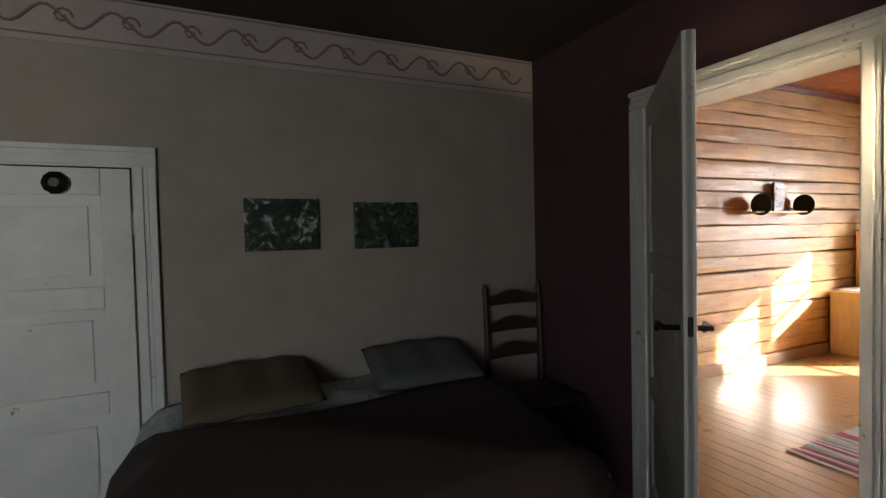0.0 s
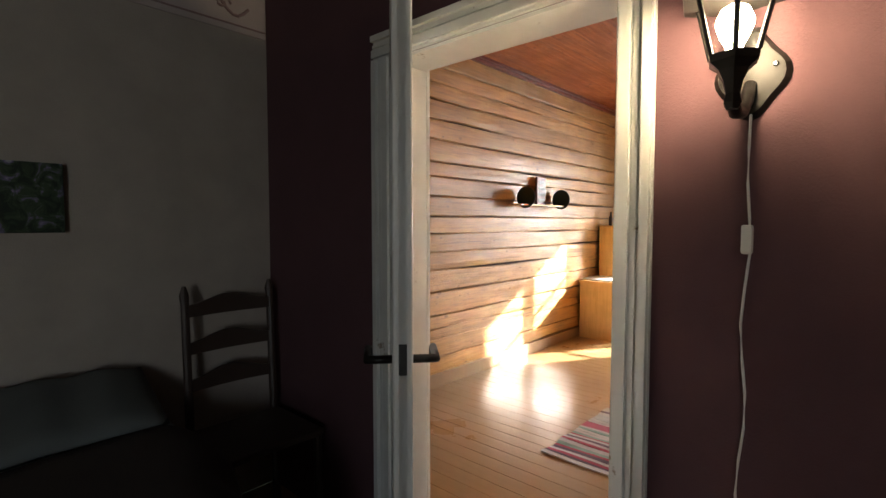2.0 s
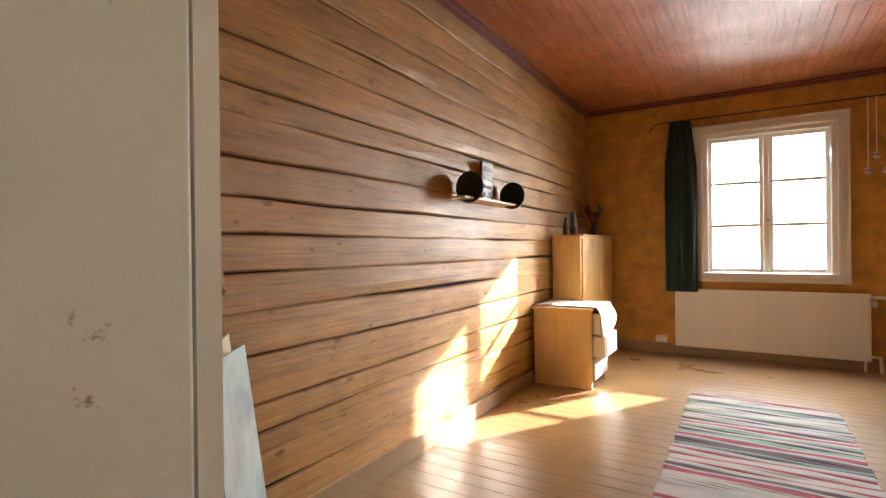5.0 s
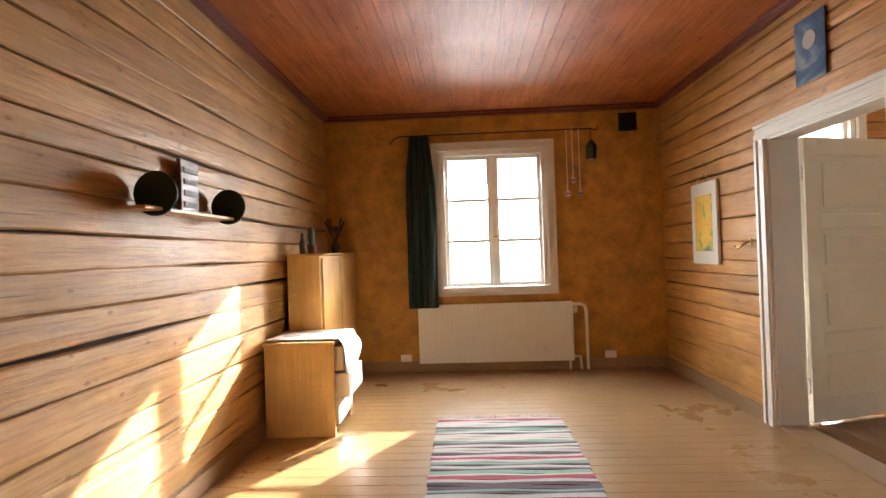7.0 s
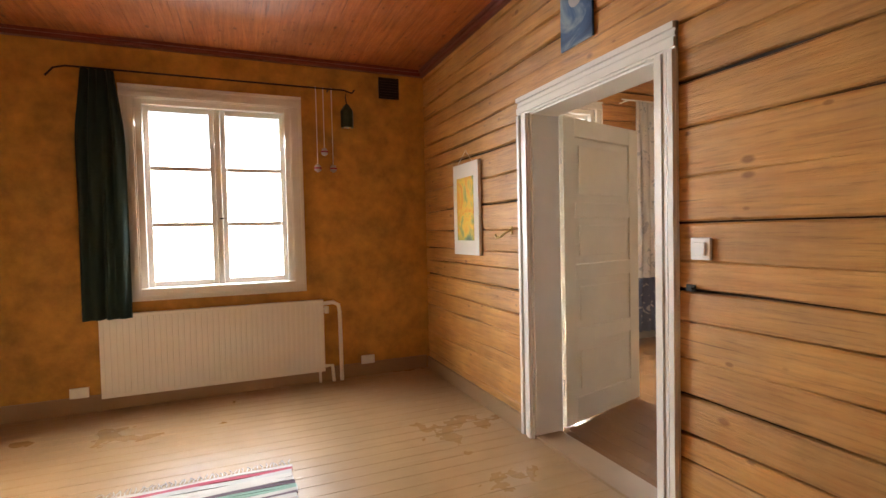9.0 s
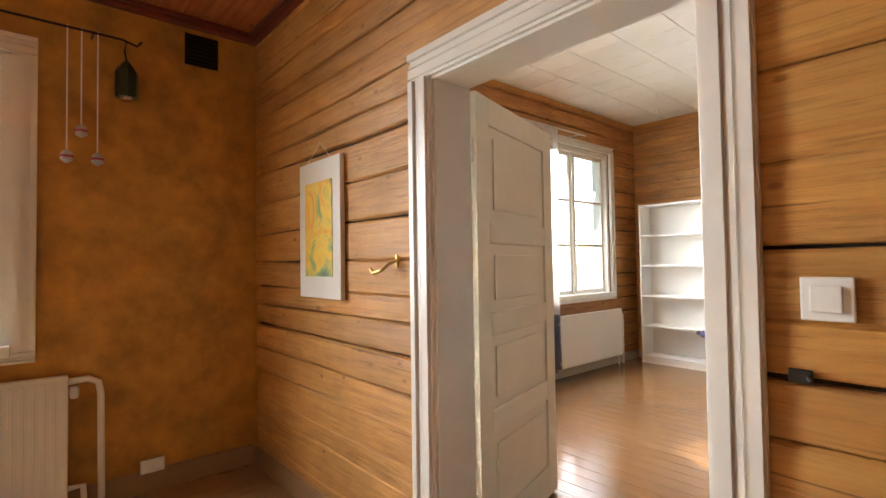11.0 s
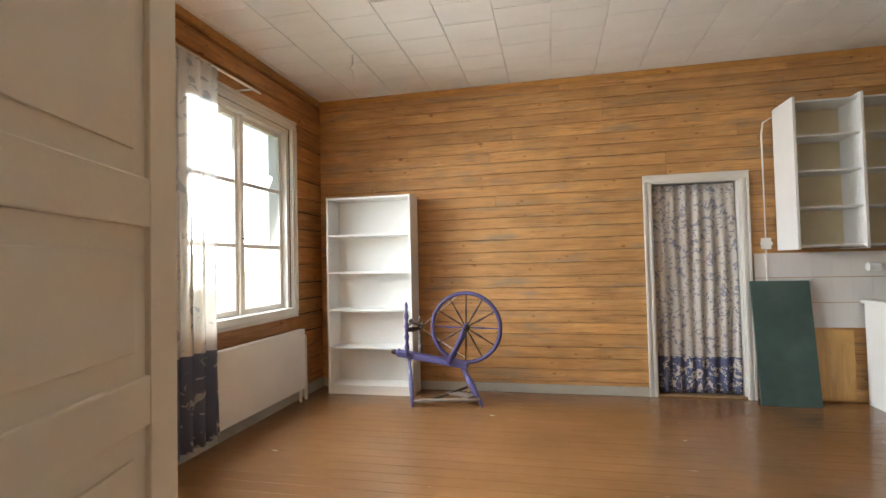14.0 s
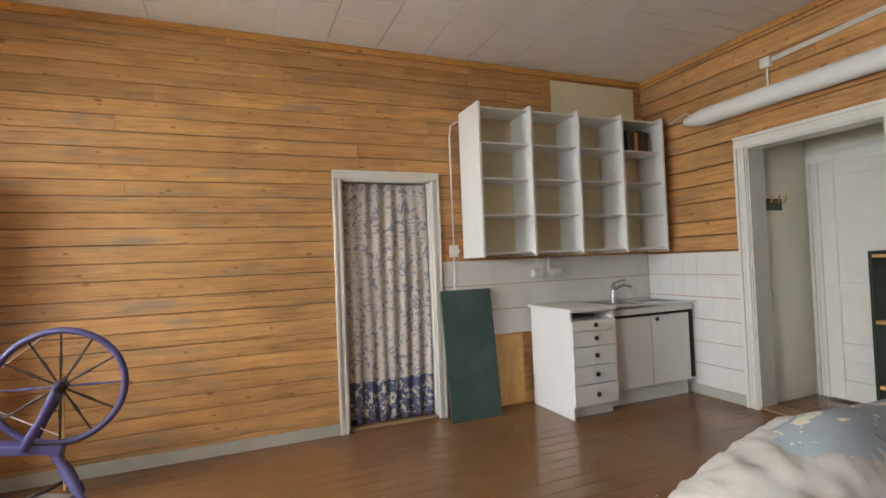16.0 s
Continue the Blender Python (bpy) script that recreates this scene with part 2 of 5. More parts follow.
M_SHEET = cloth("grey_white_sheet", (0.5, 0.52, 0.5), (0.3, 0.34, 0.38), 14)
M_THROW = cloth("cream_fluffy_throw", (0.5, 0.47, 0.42))
M_SOFA = cloth("blue_floral_upholstery", (0.3, 0.35, 0.38), (0.62, 0.58, 0.46), 9, thresh=0.57)
M_BEDCOV = cloth("dark_brown_bedspread", (0.045, 0.032, 0.026))
M_PIL1 = cloth("olive_pillow", (0.13, 0.1, 0.06))
M_PIL2 = cloth("grey_pillow", (0.12, 0.13, 0.12))
M_CHAIR = paint("dark_chair_wood", (0.045, 0.028, 0.02), 0.45)
M_RUGS = [cloth("rug_" + n, c) for n, c in (("crimson", (0.36, 0.05, 0.08)), ("white", (0.52, 0.49, 0.45)), ("green", (0.22, 0.35, 0.28)), ("grey", (0.45, 0.44, 0.42)), ("dark", (0.1, 0.06, 0.08)))]
M_GLASS = clear_glass("window_glass")
M_PLASTIC = paint("white_plastic", (0.75, 0.73, 0.68), 0.35, 0.04)
M_BULB = glowing("lit_bulb", (1.0, 0.8, 0.5), 14)
M_GRASS = paint("meadow", (0.11, 0.13, 0.05), 0.9, 0.3, 0.4)
M_LEAF = paint("leaves", (0.08, 0.11, 0.04), 0.8, 0.3, 1)
M_BARK = paint("bark", (0.1, 0.07, 0.05), 0.9)


def picture_mat(name, stops, scale, dist=1.0):
    m, nt, p = nodes_of(name)
    n = noise_tex(nt, coords(nt, (1, 1, 1)), scale, 4, 0.6, dist)
    nt.links.new(ramp(nt, n, stops), p.inputs["Base Color"])
    p.inputs["Roughness"].default_value = 0.4
    return m


M_ART1 = picture_mat("yellow_green_painting", [(0.35, (0.75, 0.3, 0.02)), (0.47, (0.8, 0.55, 0.05)), (0.58, (0.25, 0.35, 0.12)), (0.68, (0.1, 0.16, 0.12))], 5)
M_ART2 = picture_mat("blue_night_painting", [(0.35, (0.02, 0.05, 0.12)), (0.55, (0.06, 0.13, 0.25)), (0.7, (0.3, 0.38, 0.42))], 4)
M_ART3 = picture_mat("flower_photo", [(0.45, (0.01, 0.02, 0.012)), (0.57, (0.04, 0.07, 0.04)), (0.66, (0.45, 0.47, 0.42))], 16)
M_ART4 = picture_mat("violet_flower_photo", [(0.42, (0.01, 0.02, 0.012)), (0.55, (0.05, 0.08, 0.04)), (0.64, (0.2, 0.15, 0.3)), (0.72, (0.5, 0.5, 0.45))], 18)
M_ART5 = picture_mat("watercolour", [(0.4, (0.45, 0.3, 0.16)), (0.52, (0.5, 0.5, 0.34)), (0.66, (0.25, 0.32, 0.26))], 14)
M_ART6 = picture_mat("pale_blue_painting", [(0.35, (0.35, 0.45, 0.5)), (0.55, (0.45, 0.6, 0.62)), (0.7, (0.6, 0.7, 0.7))], 6)


# ---- building helpers ----
def bx(bm, x0, x1, y0, y1, z0, z1, m=None):
    vs = [bm.verts.new((x, y, z)) for x in (x0, x1) for y in (y0, y1) for z in (z0, z1)]
    for f in ((0, 1, 3, 2), (4, 6, 7, 5), (0, 4, 5, 1), (2, 3, 7, 6), (0, 2, 6, 4), (1, 5, 7, 3)):
        bm.faces.new([vs[i] for i in f])
    if m is not None:
        bmesh.ops.transform(bm, matrix=m, verts=vs)
    return bm


def box(x0, x1, y0, y1, z0, z1, bevel=0.0, m=None):
    bm = bmesh.new()
    bx(bm, x0, x1, y0, y1, z0, z1)
    if bevel:
        bmesh.ops.bevel(bm, geom=bm.edges[:], offset=bevel, segments=2, affect="EDGES", profile=0.6)
    if m is not None:
        bmesh.ops.transform(bm, matrix=m, verts=bm.verts)
    return bm


def lathe(points, seg=20, m=None, bm=None):
    """Turned shape about z from (radius, height) points."""
    bm = bm or bmesh.new()
    rings = []
    for r, z in points:
        rings.append([bm.verts.new((r * math.cos(2 * math.pi * i / seg), r * math.sin(2 * math.pi * i / seg), z)) for i in range(seg)])
    for a, b in zip(rings, rings[1:]):
        for i in range(seg):
            bm.faces.new((a[i], a[(i + 1) % seg], b[(i + 1) % seg], b[i]))
    bm.faces.new(rings[0][::-1])
    bm.faces.new(rings[-1])
    if m is not None:
        bmesh.ops.transform(bm, matrix=m, verts=[v for r in rings for v in r])
    return bm


def tube(points, r, seg=8, bm=None):
    """Round bar through a run of points."""
    bm = bm or bmesh.new()
    pts = [Vector(p) for p in points]
    rings = []
    for i, p in enumerate(pts):
        d = (pts[min(i + 1, len(pts) - 1)] - pts[max(i - 1, 0)]).normalized()
        q = d.to_track_quat("Z", "Y")
        rad = r[i] if isinstance(r, (list, tuple)) else r
        rings.append([bm.verts.new(p + q @ Vector((rad * math.cos(2 * math.pi * k / seg), rad * math.sin(2 * math.pi * k / seg), 0))) for k in range(seg)])
    for a, b in zip(rings, rings[1:]):
        for i in range(seg):
            bm.faces.new((a[i], a[(i + 1) % seg], b[(i + 1) % seg], b[i]))
    bm.faces.new(rings[0][::-1])
    bm.faces.new(rings[-1])
    return bm


def sheet(nu, nv, fn, thick=0.0):
    """Grid surface from fn(u, v); with a thickness it becomes a closed slab."""
    bm = bmesh.new()
    g = [[bm.verts.new(fn(i / nu, j / nv)) for j in range(nv + 1)] for i in range(nu + 1)]
    for i in range(nu):
        for j in range(nv):
            bm.faces.new((g[i][j], g[i + 1][j], g[i + 1][j + 1], g[i][j + 1]))
    if thick:
        bm.normal_update()
        bmesh.ops.solidify(bm, geom=bm.faces[:], thickness=thick)
    return bm


def mesh_of(name, bm, material, smooth=False):
    bmesh.ops.recalc_face_normals(bm, faces=bm.faces)
    me = bpy.data.meshes.new(name)
    bm.to_mesh(me)
    bm.free()
    me.materials.append(material)
    if smooth:
        me.shade_smooth()
    return me


def part(name, bm, material, parent, label="", smooth=False):
    ob = new(name, mesh_of(name, bm, material, smooth))
    ob.parent = parent
    if label:
        tagged(ob, label)
    return ob


def thing(name, label, category, group="", kind=""):
    return tagged(new(name), label, category, group, kind)


def solid(name, bm, material, label, category, kind="", smooth=False, group=""):
    return tagged(new(name, mesh_of(name, bm, material, smooth)), label, category, group, kind)


def cut_spans(u0, u1, z0, z1, holes):
    """Splits a row of a wall into the runs that miss the openings."""
    runs = [(u0, u1)]
    for a, b, c, d in holes:
        if z1 <= c + 0.001 or z0 >= d - 0.001:
            continue
        nxt = []
        for s, e in runs:
            if b <= s or a >= e:
                nxt.append((s, e))
            else:
                if a > s + 0.01:
                    nxt.append((s, a))
                if b < e - 0.01:
                    nxt.append((b, e))
        runs = nxt
    return runs


def wall(name, axis, at0, at1, u0, u1, z0, z1, holes, material, label):
    """Thick wall along x (axis 0) or y (axis 1) with openings through it."""
    levels = sorted({z0, z1, *[h[2] for h in holes], *[h[3] for h in holes]})
    levels = [z for z in levels if z0 <= z <= z1]
    bm = bmesh.new()
    for a, b in zip(levels, levels[1:]):
        for s, e in cut_spans(u0, u1, a, b, holes):
            if axis == 0:
                bx(bm, s, e, at0, at1, a, b)
            else:
                bx(bm, at0, at1, s, e, a, b)
    return solid(name, bm, material, label, "wall", "structure")


def log_piece(name, axis, face, out, u0, u1, z0, z1, parent, material, depth=0.03, wobble=0.004, seed=0.0, gap=0.004):
    """One hewn log or board face, bowed outwards, with uneven edges."""
    n = max(2, int((u1 - u0) / 0.35))
    h = z1 - z0
    prof = ((0.0, 0.0), (0.012, 0.7), (0.06, 0.95), (0.35, 1.0), (0.7, 1.0), (0.94, 0.95), (0.988, 0.7), (1.0, 0.0))
    bm = bmesh.new()
    rows = []
    for i in range(n + 1):
        u = u0 + (u1 - u0) * i / n
        e0 = noise.noise((u * 1.3, seed, 0.0)) * wobble
        e1 = noise.noise((u * 1.3, seed + 7.7, 0.0)) * wobble
        ring = []
        for a, d in prof:
            z = z0 + gap / 2 + e0 + (h - gap + e1 - e0) * a
            o = face + out * d * (depth + noise.noise((u * 2.0, seed, a * 3.0)) * wobble * 0.3)
            ring.append(bm.verts.new((u, o, z) if axis == 0 else (o, u, z)))
        rows.append(ring)
    for a, b in zip(rows, rows[1:]):
        for i in range(len(prof) - 1):
            bm.faces.new((a[i], b[i], b[i + 1], a[i + 1]))
    bm.faces.new(rows[0])
    bm.faces.new(rows[-1])
    ob = part(name, bm, material, parent)
    return ob


def log_face(parent, name, axis, face, out, u0, u1, z0, z1, holes, material, hmin, hmax, depth, wobble, seed, piece=None, gap=0.004):
    rng = random.Random(seed)
    z = z0
    while z < z1 - 0.02:
        h = rng.uniform(hmin, hmax)
        if z + h > z1 - 0.05:
            h = z1 - z
        for edge in sorted(v for q in holes for v in q[2:]):
            if z + 0.03 < edge < z + h + 0.03:
                h = edge - z
                break
        for s, e in cut_spans(u0, u1, z, z + h, holes):
            cuts = [s]
            while piece and e - cuts[-1] > piece:
                cuts.append(cuts[-1] + rng.uniform(piece * 0.4, piece))
            cuts.append(e)
            for a, b in zip(cuts, cuts[1:]):
                if b - a > 0.02:
                    log_piece(name, axis, face, out, a, b - (0.002 if b != e else 0), z, z + h, parent, material, depth, wobble, rng.uniform(0, 90), gap)
        z += h


def casing(name, axis, face, out, u0, u1, ztop, width, material, zbot=0.0, sill=False):
    """Moulded architrave round an opening: each board stepped."""
    t = thing(name, "white painted moulded wooden casing round an opening", "casing", "", "structure")
    steps = ((0.0, 1.0, 0.014), (0.1, 0.42, 0.026), (0.5, 0.62, 0.02), (0.74, 0.97, 0.03))

    def bar(pname, a0, a1, b0, b1, along_u):
        bm = bmesh.new()
        for f0, f1, d in steps:
            lo, hi = sorted((face, face + out * d))
            if along_u:
                c0, c1 = b0 + (b1 - b0) * f0, b0 + (b1 - b0) * f1
                c0, c1 = sorted((c0, c1))
                args = (a0, a1, lo, hi, c0, c1) if axis == 0 else (lo, hi, a0, a1, c0, c1)
            else:
                c0, c1 = a0 + (a1 - a0) * f0, a0 + (a1 - a0) * f1
                c0, c1 = sorted((c0, c1))
                args = (c0, c1, lo, hi, b0, b1) if axis == 0 else (lo, hi, c0, c1, b0, b1)
            bx(bm, *args)
        part(pname, bm, material, t)

    bar("side_casing", u0 + width, u0, zbot, ztop - width, False)
    bar("side_casing", u1 - width, u1, zbot, ztop - width, False)
    bar("top_casing", u0, u1, ztop - width, ztop, True)
    if sill:
        bar("bottom_casing", u0, u1, zbot, zbot - width * 0.6, True)
    return t


def panel_door(name, hinge, toward, width, height, material, label, panels, thick=0.04, z0=0.02, handle=None):
    """Door leaf with recessed panels, built along x and swung to its open pose."""
    ang = math.degrees(math.atan2(toward[1] - hinge[1], toward[0] - hinge[0]))
    d = thing(name, label, "door", "", "structure")
    bm = bmesh.new()
    bx(bm, 0, width, -thick / 2 + 0.012, thick / 2 - 0.012, 0, height)
    part("panel", bm, material, d)
    st = 0.115
    for a, b in ((0, st), (width - st, width)):
        part("stile", box(a, b, -thick / 2, thick / 2, 0, height, 0.004), material, d)
    zs = [(0.0, 0.16)] + [(p - 0.05, p + 0.05) for p in panels] + [(height - 0.12, height)]
    for a, b in zs:
        part("rail", box(st + 0.001, width - st - 0.001, -thick / 2, thick / 2, a, b, 0.004), material, d)
    for a, b in zip(zs, zs[1:]):
        for s in (-1, 1):
            y0, y1 = sorted((s * (thick / 2 - 0.011), s * (thick / 2 - 0.004)))
            part("raised_field", box(st + 0.05, width - st - 0.05, y0, y1, a[1] + 0.05, b[0] - 0.05, 0.003), material, d)
    if handle:
        hz = handle - z0
        for s in (-1, 1):
            y = s * thick / 2
            part("handle", tube([(width - 0.06, y, hz), (width - 0.06, y + s * 0.05, hz), (width - 0.16, y + s * 0.052, hz - 0.002), (width - 0.175, y + s * 0.052, hz - 0.03)], 0.009), M_IRON, d, "dark iron lever handle", True)
        part("lock_case", box(width - 0.001, width + 0.002, -0.008, 0.008, hz - 0.015, hz + 0.045), M_IRON, d)
    d.matrix_world = pose(hinge[0], hinge[1], z0, 0, 0, ang)
    for z in (0.25, height - 0.25):
        part("hinge", lathe([(0.008, z - 0.05), (0.008, z + 0.05)], 8, Matrix.Translation((-0.006, 0, 0))), M_IRON if handle else M_WHITE, d)
    return d


# ---- structure: three rooms ----
YC, KC, BC = 2.77, 3.045, 2.47
BD = (2.07, 2.95, 0.0, 1.95)
KD = (6.065, 7.035, 0.0, 1.98)
YW = (1.87, 3.0, 0.86, 2.36)
KW = (-3.71, -2.33, 0.85, 2.58)
KW2 = (-1.35, -0.15, 0.85, 2.58)
CDO = (4.79, 5.54, 0.0, 1.975)
WDO = (-3.24, -2.3, 0.0, 2.13)

solid("ground", box(-300, 300, -300, 300, -1.0, -0.8), M_GRASS, "green summer meadow around the house", "ground", "structure")
wall_bedroom = wall("wall_bedroom_east", 1, 2.94, 3.03, -1.3, 4.0, 0, 3.1, [BD], M_PURPLE, "dark aubergine papered wall with a doorway")
wall("wall_yellow_west", 1, 3.031, 3.12, 0.5, 4.5, 0, 3.1, [BD], M_LOGY, "oiled log wall with a doorway")
wall("wall_bedroom_north", 0, 3.87, 4.05, -2.4, 2.939, 0, 3.1, [(-0.16, 0.7, 0, 1.71)], M_BEIGE, "beige papered wall with a printed frieze")
# Unseen dark sheet in place of the shade behind the closed door.
solid("closet_back", box(-0.4, 1.0, 4.06, 4.1, 0, 2.2), M_DARK, "unseen dark backing behind the closed closet door", "wall", "structure")
wall("wall_bedroom_west", 1, -2.4, -2.25, -1.3, 3.869, 0, 3.1, [], M_BEIGE, "beige papered wall")
wall("wall_bedroom_south", 0, -1.5, -1.301, -2.4, 3.0, 0, 3.1, [(-1.7, -0.7, 0.85, 2.15)], M_BEIGE, "beige papered wall with a window opening")
solid("ceiling_bedroom", box(-2.25, 2.939, -1.3, 3.869, BC, BC + 0.1), M_DARK, "dark brown ceiling", "ceiling", "structure")
solid("floor_bedroom", box(-2.25, 3.03, -1.3, 3.869, -0.1, 0.0), M_FLOORY, "tan painted wooden floor", "floor", "structure")

wall_north = wall("wall_north", 0, 4.275, 4.5, 3.1, 9.1, 0, 3.1, [], M_GAP, "oiled hewn log wall with dark joints")
wall_east = wall("wall_east", 1, 8.86, 9.08, 0.62, 4.274, 0, 3.1, [YW], M_PLASTER, "ochre sponged plaster wall with a window")
wall_south = wall("wall_south", 0, 0.5, 0.63, 3.121, 8.859, 0, 3.2, [KD], M_GAP, "oiled log wall with a doorway to the kitchen")
wall_kitchen_east = wall("wall_kitchen_east", 1, 8.91, 9.09, -4.6, 0.499, 0, 3.2, [KW, KW2], M_GAP, "orange log wall with a window")
wall_kitchen_south = wall("wall_kitchen_south", 0, -4.6, -4.365, 2.2, 8.909, 0, 3.2, [CDO], M_GAP, "bare board wall with a curtained doorway")
wall_kitchen_west = wall("wall_kitchen_west", 1, 2.25, 2.415, -4.364, 0.63, 0, 3.2, [WDO], M_GAP, "bare board wall with a doorway to a hall")
# Unseen dark sheet standing in for the shade behind the curtain.
solid("alcove_back", box(4.5, 5.8, -5.4, -5.3, 0, 2.4), M_DARK, "unseen dark sheet for the shade behind the curtained doorway", "wall", "structure")

# Unseen panels added round the alcove to stop daylight leaking past the curtain.
for nm, b in (("alcove_wall_a", (4.4, 4.5, -5.4, -4.6, 0, 2.4)), ("alcove_wall_b", (5.8, 5.9, -5.4, -4.6, 0, 2.4)), ("alcove_ceiling", (4.4, 5.9, -5.4, -4.6, 2.4, 2.5)), ("alcove_floor", (4.4, 5.9, -5.4, -4.6, -0.1, 0.0))):
    solid(nm, box(*b), M_BEIGE, "unseen panel added behind the curtain to keep daylight out", "wall", "structure")

ceiling = bmesh.new()
for i in range(38):
    y = 0.63 + i * 0.097
    bx(ceiling, 3.12, 8.86, y, min(y + 0.094, 4.275), YC, YC + 0.03)
bx(ceiling, 3.12, 8.86, 0.63, 4.275, YC + 0.006, YC + 0.1)
solid("ceiling_yellow", ceiling, M_CEIL, "red varnished pine board ceiling", "ceiling", "structure")
for nm, b in (("moulding_north", (3.12, 8.86, 4.2, 4.244)), ("moulding_east", (8.8, 8.859, 0.7, 4.2)), ("moulding_south", (3.12, 8.86, 0.66, 0.71))):
    bm = box(*b, YC - 0.05, YC - 0.001, 0.01)
    bx(bm, *(b[0] - (0.02 if "east" in nm else 0), b[1], b[2] - (0.02 if "north" in nm else 0), b[3] + (0.02 if "south" in nm else 0)), YC - 0.024, YC - 0.002)
    solid(nm, bm, M_MOULD, "red-brown wooden ceiling moulding", "moulding", "structure")
kc = bmesh.new()
for r in range(17):
    x = 2.42 + r * 0.4
    off = 0.15 if r % 2 else 0.0
    for c in range(18):
        y0 = max(-4.36, -4.36 - off + c * 0.3)
        y1 = min(0.5, -4.36 - off + (c + 1) * 0.3 - 0.007)
        if y1 > y0:
            bx(kc, x, min(x + 0.394, 8.9), y0, y1, KC, KC + 0.02)
bx(kc, 2.42, 8.9, -4.36, 0.5, KC + 0.018, KC + 0.1)
solid("ceiling_kitchen", kc, M_CTILE, "white fibreboard panel ceiling", "ceiling", "structure")

# window units
def window_unit(name, face, y0, y1, z0, z1, depth, material, label):
    """Two casements of three panes in a frame set into an east wall."""
    w = thing(name, label, "window", "", "structure")
    part("jamb", box(face - 0.002, face + depth, y0 - 0.001, y0 + 0.045, z0, z1), material, w)
    part("jamb", box(face - 0.002, face + depth, y1 - 0.045, y1 + 0.001, z0, z1), material, w)
    part("head", box(face - 0.002, face + depth, y0 + 0.046, y1 - 0.046, z1 - 0.05, z1), material, w)
    part("window_sill", box(face - 0.05, face + depth, y0 + 0.002, y1 - 0.002, z0 - 0.02, z0 + 0.035, 0.006), material, w)
    xm = face + 0.05
    ym = (y0 + y1) / 2
    part("mullion", box(xm - 0.02, xm + 0.035, ym - 0.022, ym + 0.022, z0 + 0.036, z1 - 0.051, 0.006), material, w)
    for a, b in ((y0 + 0.046, ym - 0.023), (ym + 0.023, y1 - 0.046)):
        c, d = z0 + 0.037, z1 - 0.052
        fr = part("casement", box(xm, xm + 0.03, a, a + 0.038, c, d, 0.004), material, w)
        part("stile", box(xm, xm + 0.03, b - 0.038, b, c, d, 0.004), material, fr)
        part("bottom_rail", box(xm, xm + 0.03, a + 0.039, b - 0.039, c, c + 0.045, 0.004), material, fr)
        part("top_rail", box(xm, xm + 0.03, a + 0.039, b - 0.039, d - 0.038, d, 0.004), material, fr)
        h = (d - c - 0.083) / 3
        for k in range(3):
            zz = c + 0.045 + k * h
            if k:
                part("glazing_bar", box(xm + 0.004, xm + 0.026, a + 0.039, b - 0.039, zz - 0.017, zz + 0.017, 0.002), material, fr)
            pane = part("pane", box(xm + 0.013, xm + 0.016, a + 0.036, b - 0.036, zz + 0.009 * (k > 0), zz + h - 0.009 * (k < 2)), M_GLASS, fr)
            pane.visible_shadow = False
    part("latch", tube([(xm - 0.024, ym + 0.0, z0 + (z1 - z0) * 0.38), (xm - 0.03, ym - 0.03, z0 + (z1 - z0) * 0.38)], 0.006, 6), M_IRON, w)
    return w


window_unit("window_1", 8.86, YW[0], YW[1], YW[2], YW[3], 0.2, M_WHITE, "white painted six-pane casement window with a bright view")
window_unit("window_2", 8.89, KW[0], KW[1], KW[2], KW[3], 0.19, M_WHITE, "white painted six-pane kitchen window")
window_unit("window_3", 8.89, KW2[0], KW2[1], KW2[2], KW2[3], 0.19, M_WHITE, "white painted six-pane window behind the open door")
casing("window_casing_kitchen_b", 1, 8.879, -1, -1.44, -0.06, 2.67, 0.09, M_WHITE, 0.85, True)
casing("window_casing_yellow", 1, 8.859, -1, 1.775, 3.1, 2.45, 0.1, M_WHITE, 0.86, True)
casing("window_casing_kitchen", 1, 8.879, -1, -3.8, -2.24, 2.67, 0.09, M_WHITE, 0.85, True)

# door casings, jambs, thresholds, leaves
casing("door_casing_bedroom", 1, 2.939, -1, 1.985, 3.035, 2.045, 0.095, M_WORN)
casing("door_casing_bedroom_far", 1, 3.121, 1, 1.985, 3.035, 2.045, 0.095, M_WHITE)
casing("door_casing_kitchen", 0, 0.66, 1, 5.955, 7.15, 2.09, 0.112, M_WHITE)
casing("door_casing_kitchen_far", 0, 0.47, -1, 5.955, 7.15, 2.09, 0.112, M_WHITE)
casing("door_casing_curtained", 0, -4.345, 1, 4.72, 5.61, 2.045, 0.07, M_WHITE)
casing("door_casing_hall", 1, 2.44, 1, -3.335, -2.2, 2.225, 0.1, M_WHITE)
casing("door_casing_closet", 0, 3.869, -1, -0.26, 0.8, 1.8, 0.095, M_WORN)


def lining(name, axis, a0, a1, hole, material):
    t = thing(name, "painted wooden door lining with a threshold", "door frame", "", "structure")
    u0, u1, z0, z1 = hole
    for nm, c in (("jamb", (u0 - 0.012, u0 + 0.012, 0.021, z1 - 0.013)), ("jamb", (u1 - 0.012, u1 + 0.012, 0.021, z1 - 0.013)), ("head", (u0 - 0.012, u1 + 0.012, z1 - 0.012, z1 + 0.012)), ("threshold", (u0, u1, 0.003, 0.02))):
        args = (c[0], c[1], a0, a1, c[2], c[3]) if axis == 0 else (a0, a1, c[0], c[1], c[2], c[3])
        part(nm, box(*args, 0.003), M_BASE if nm == "threshold" else material, t)


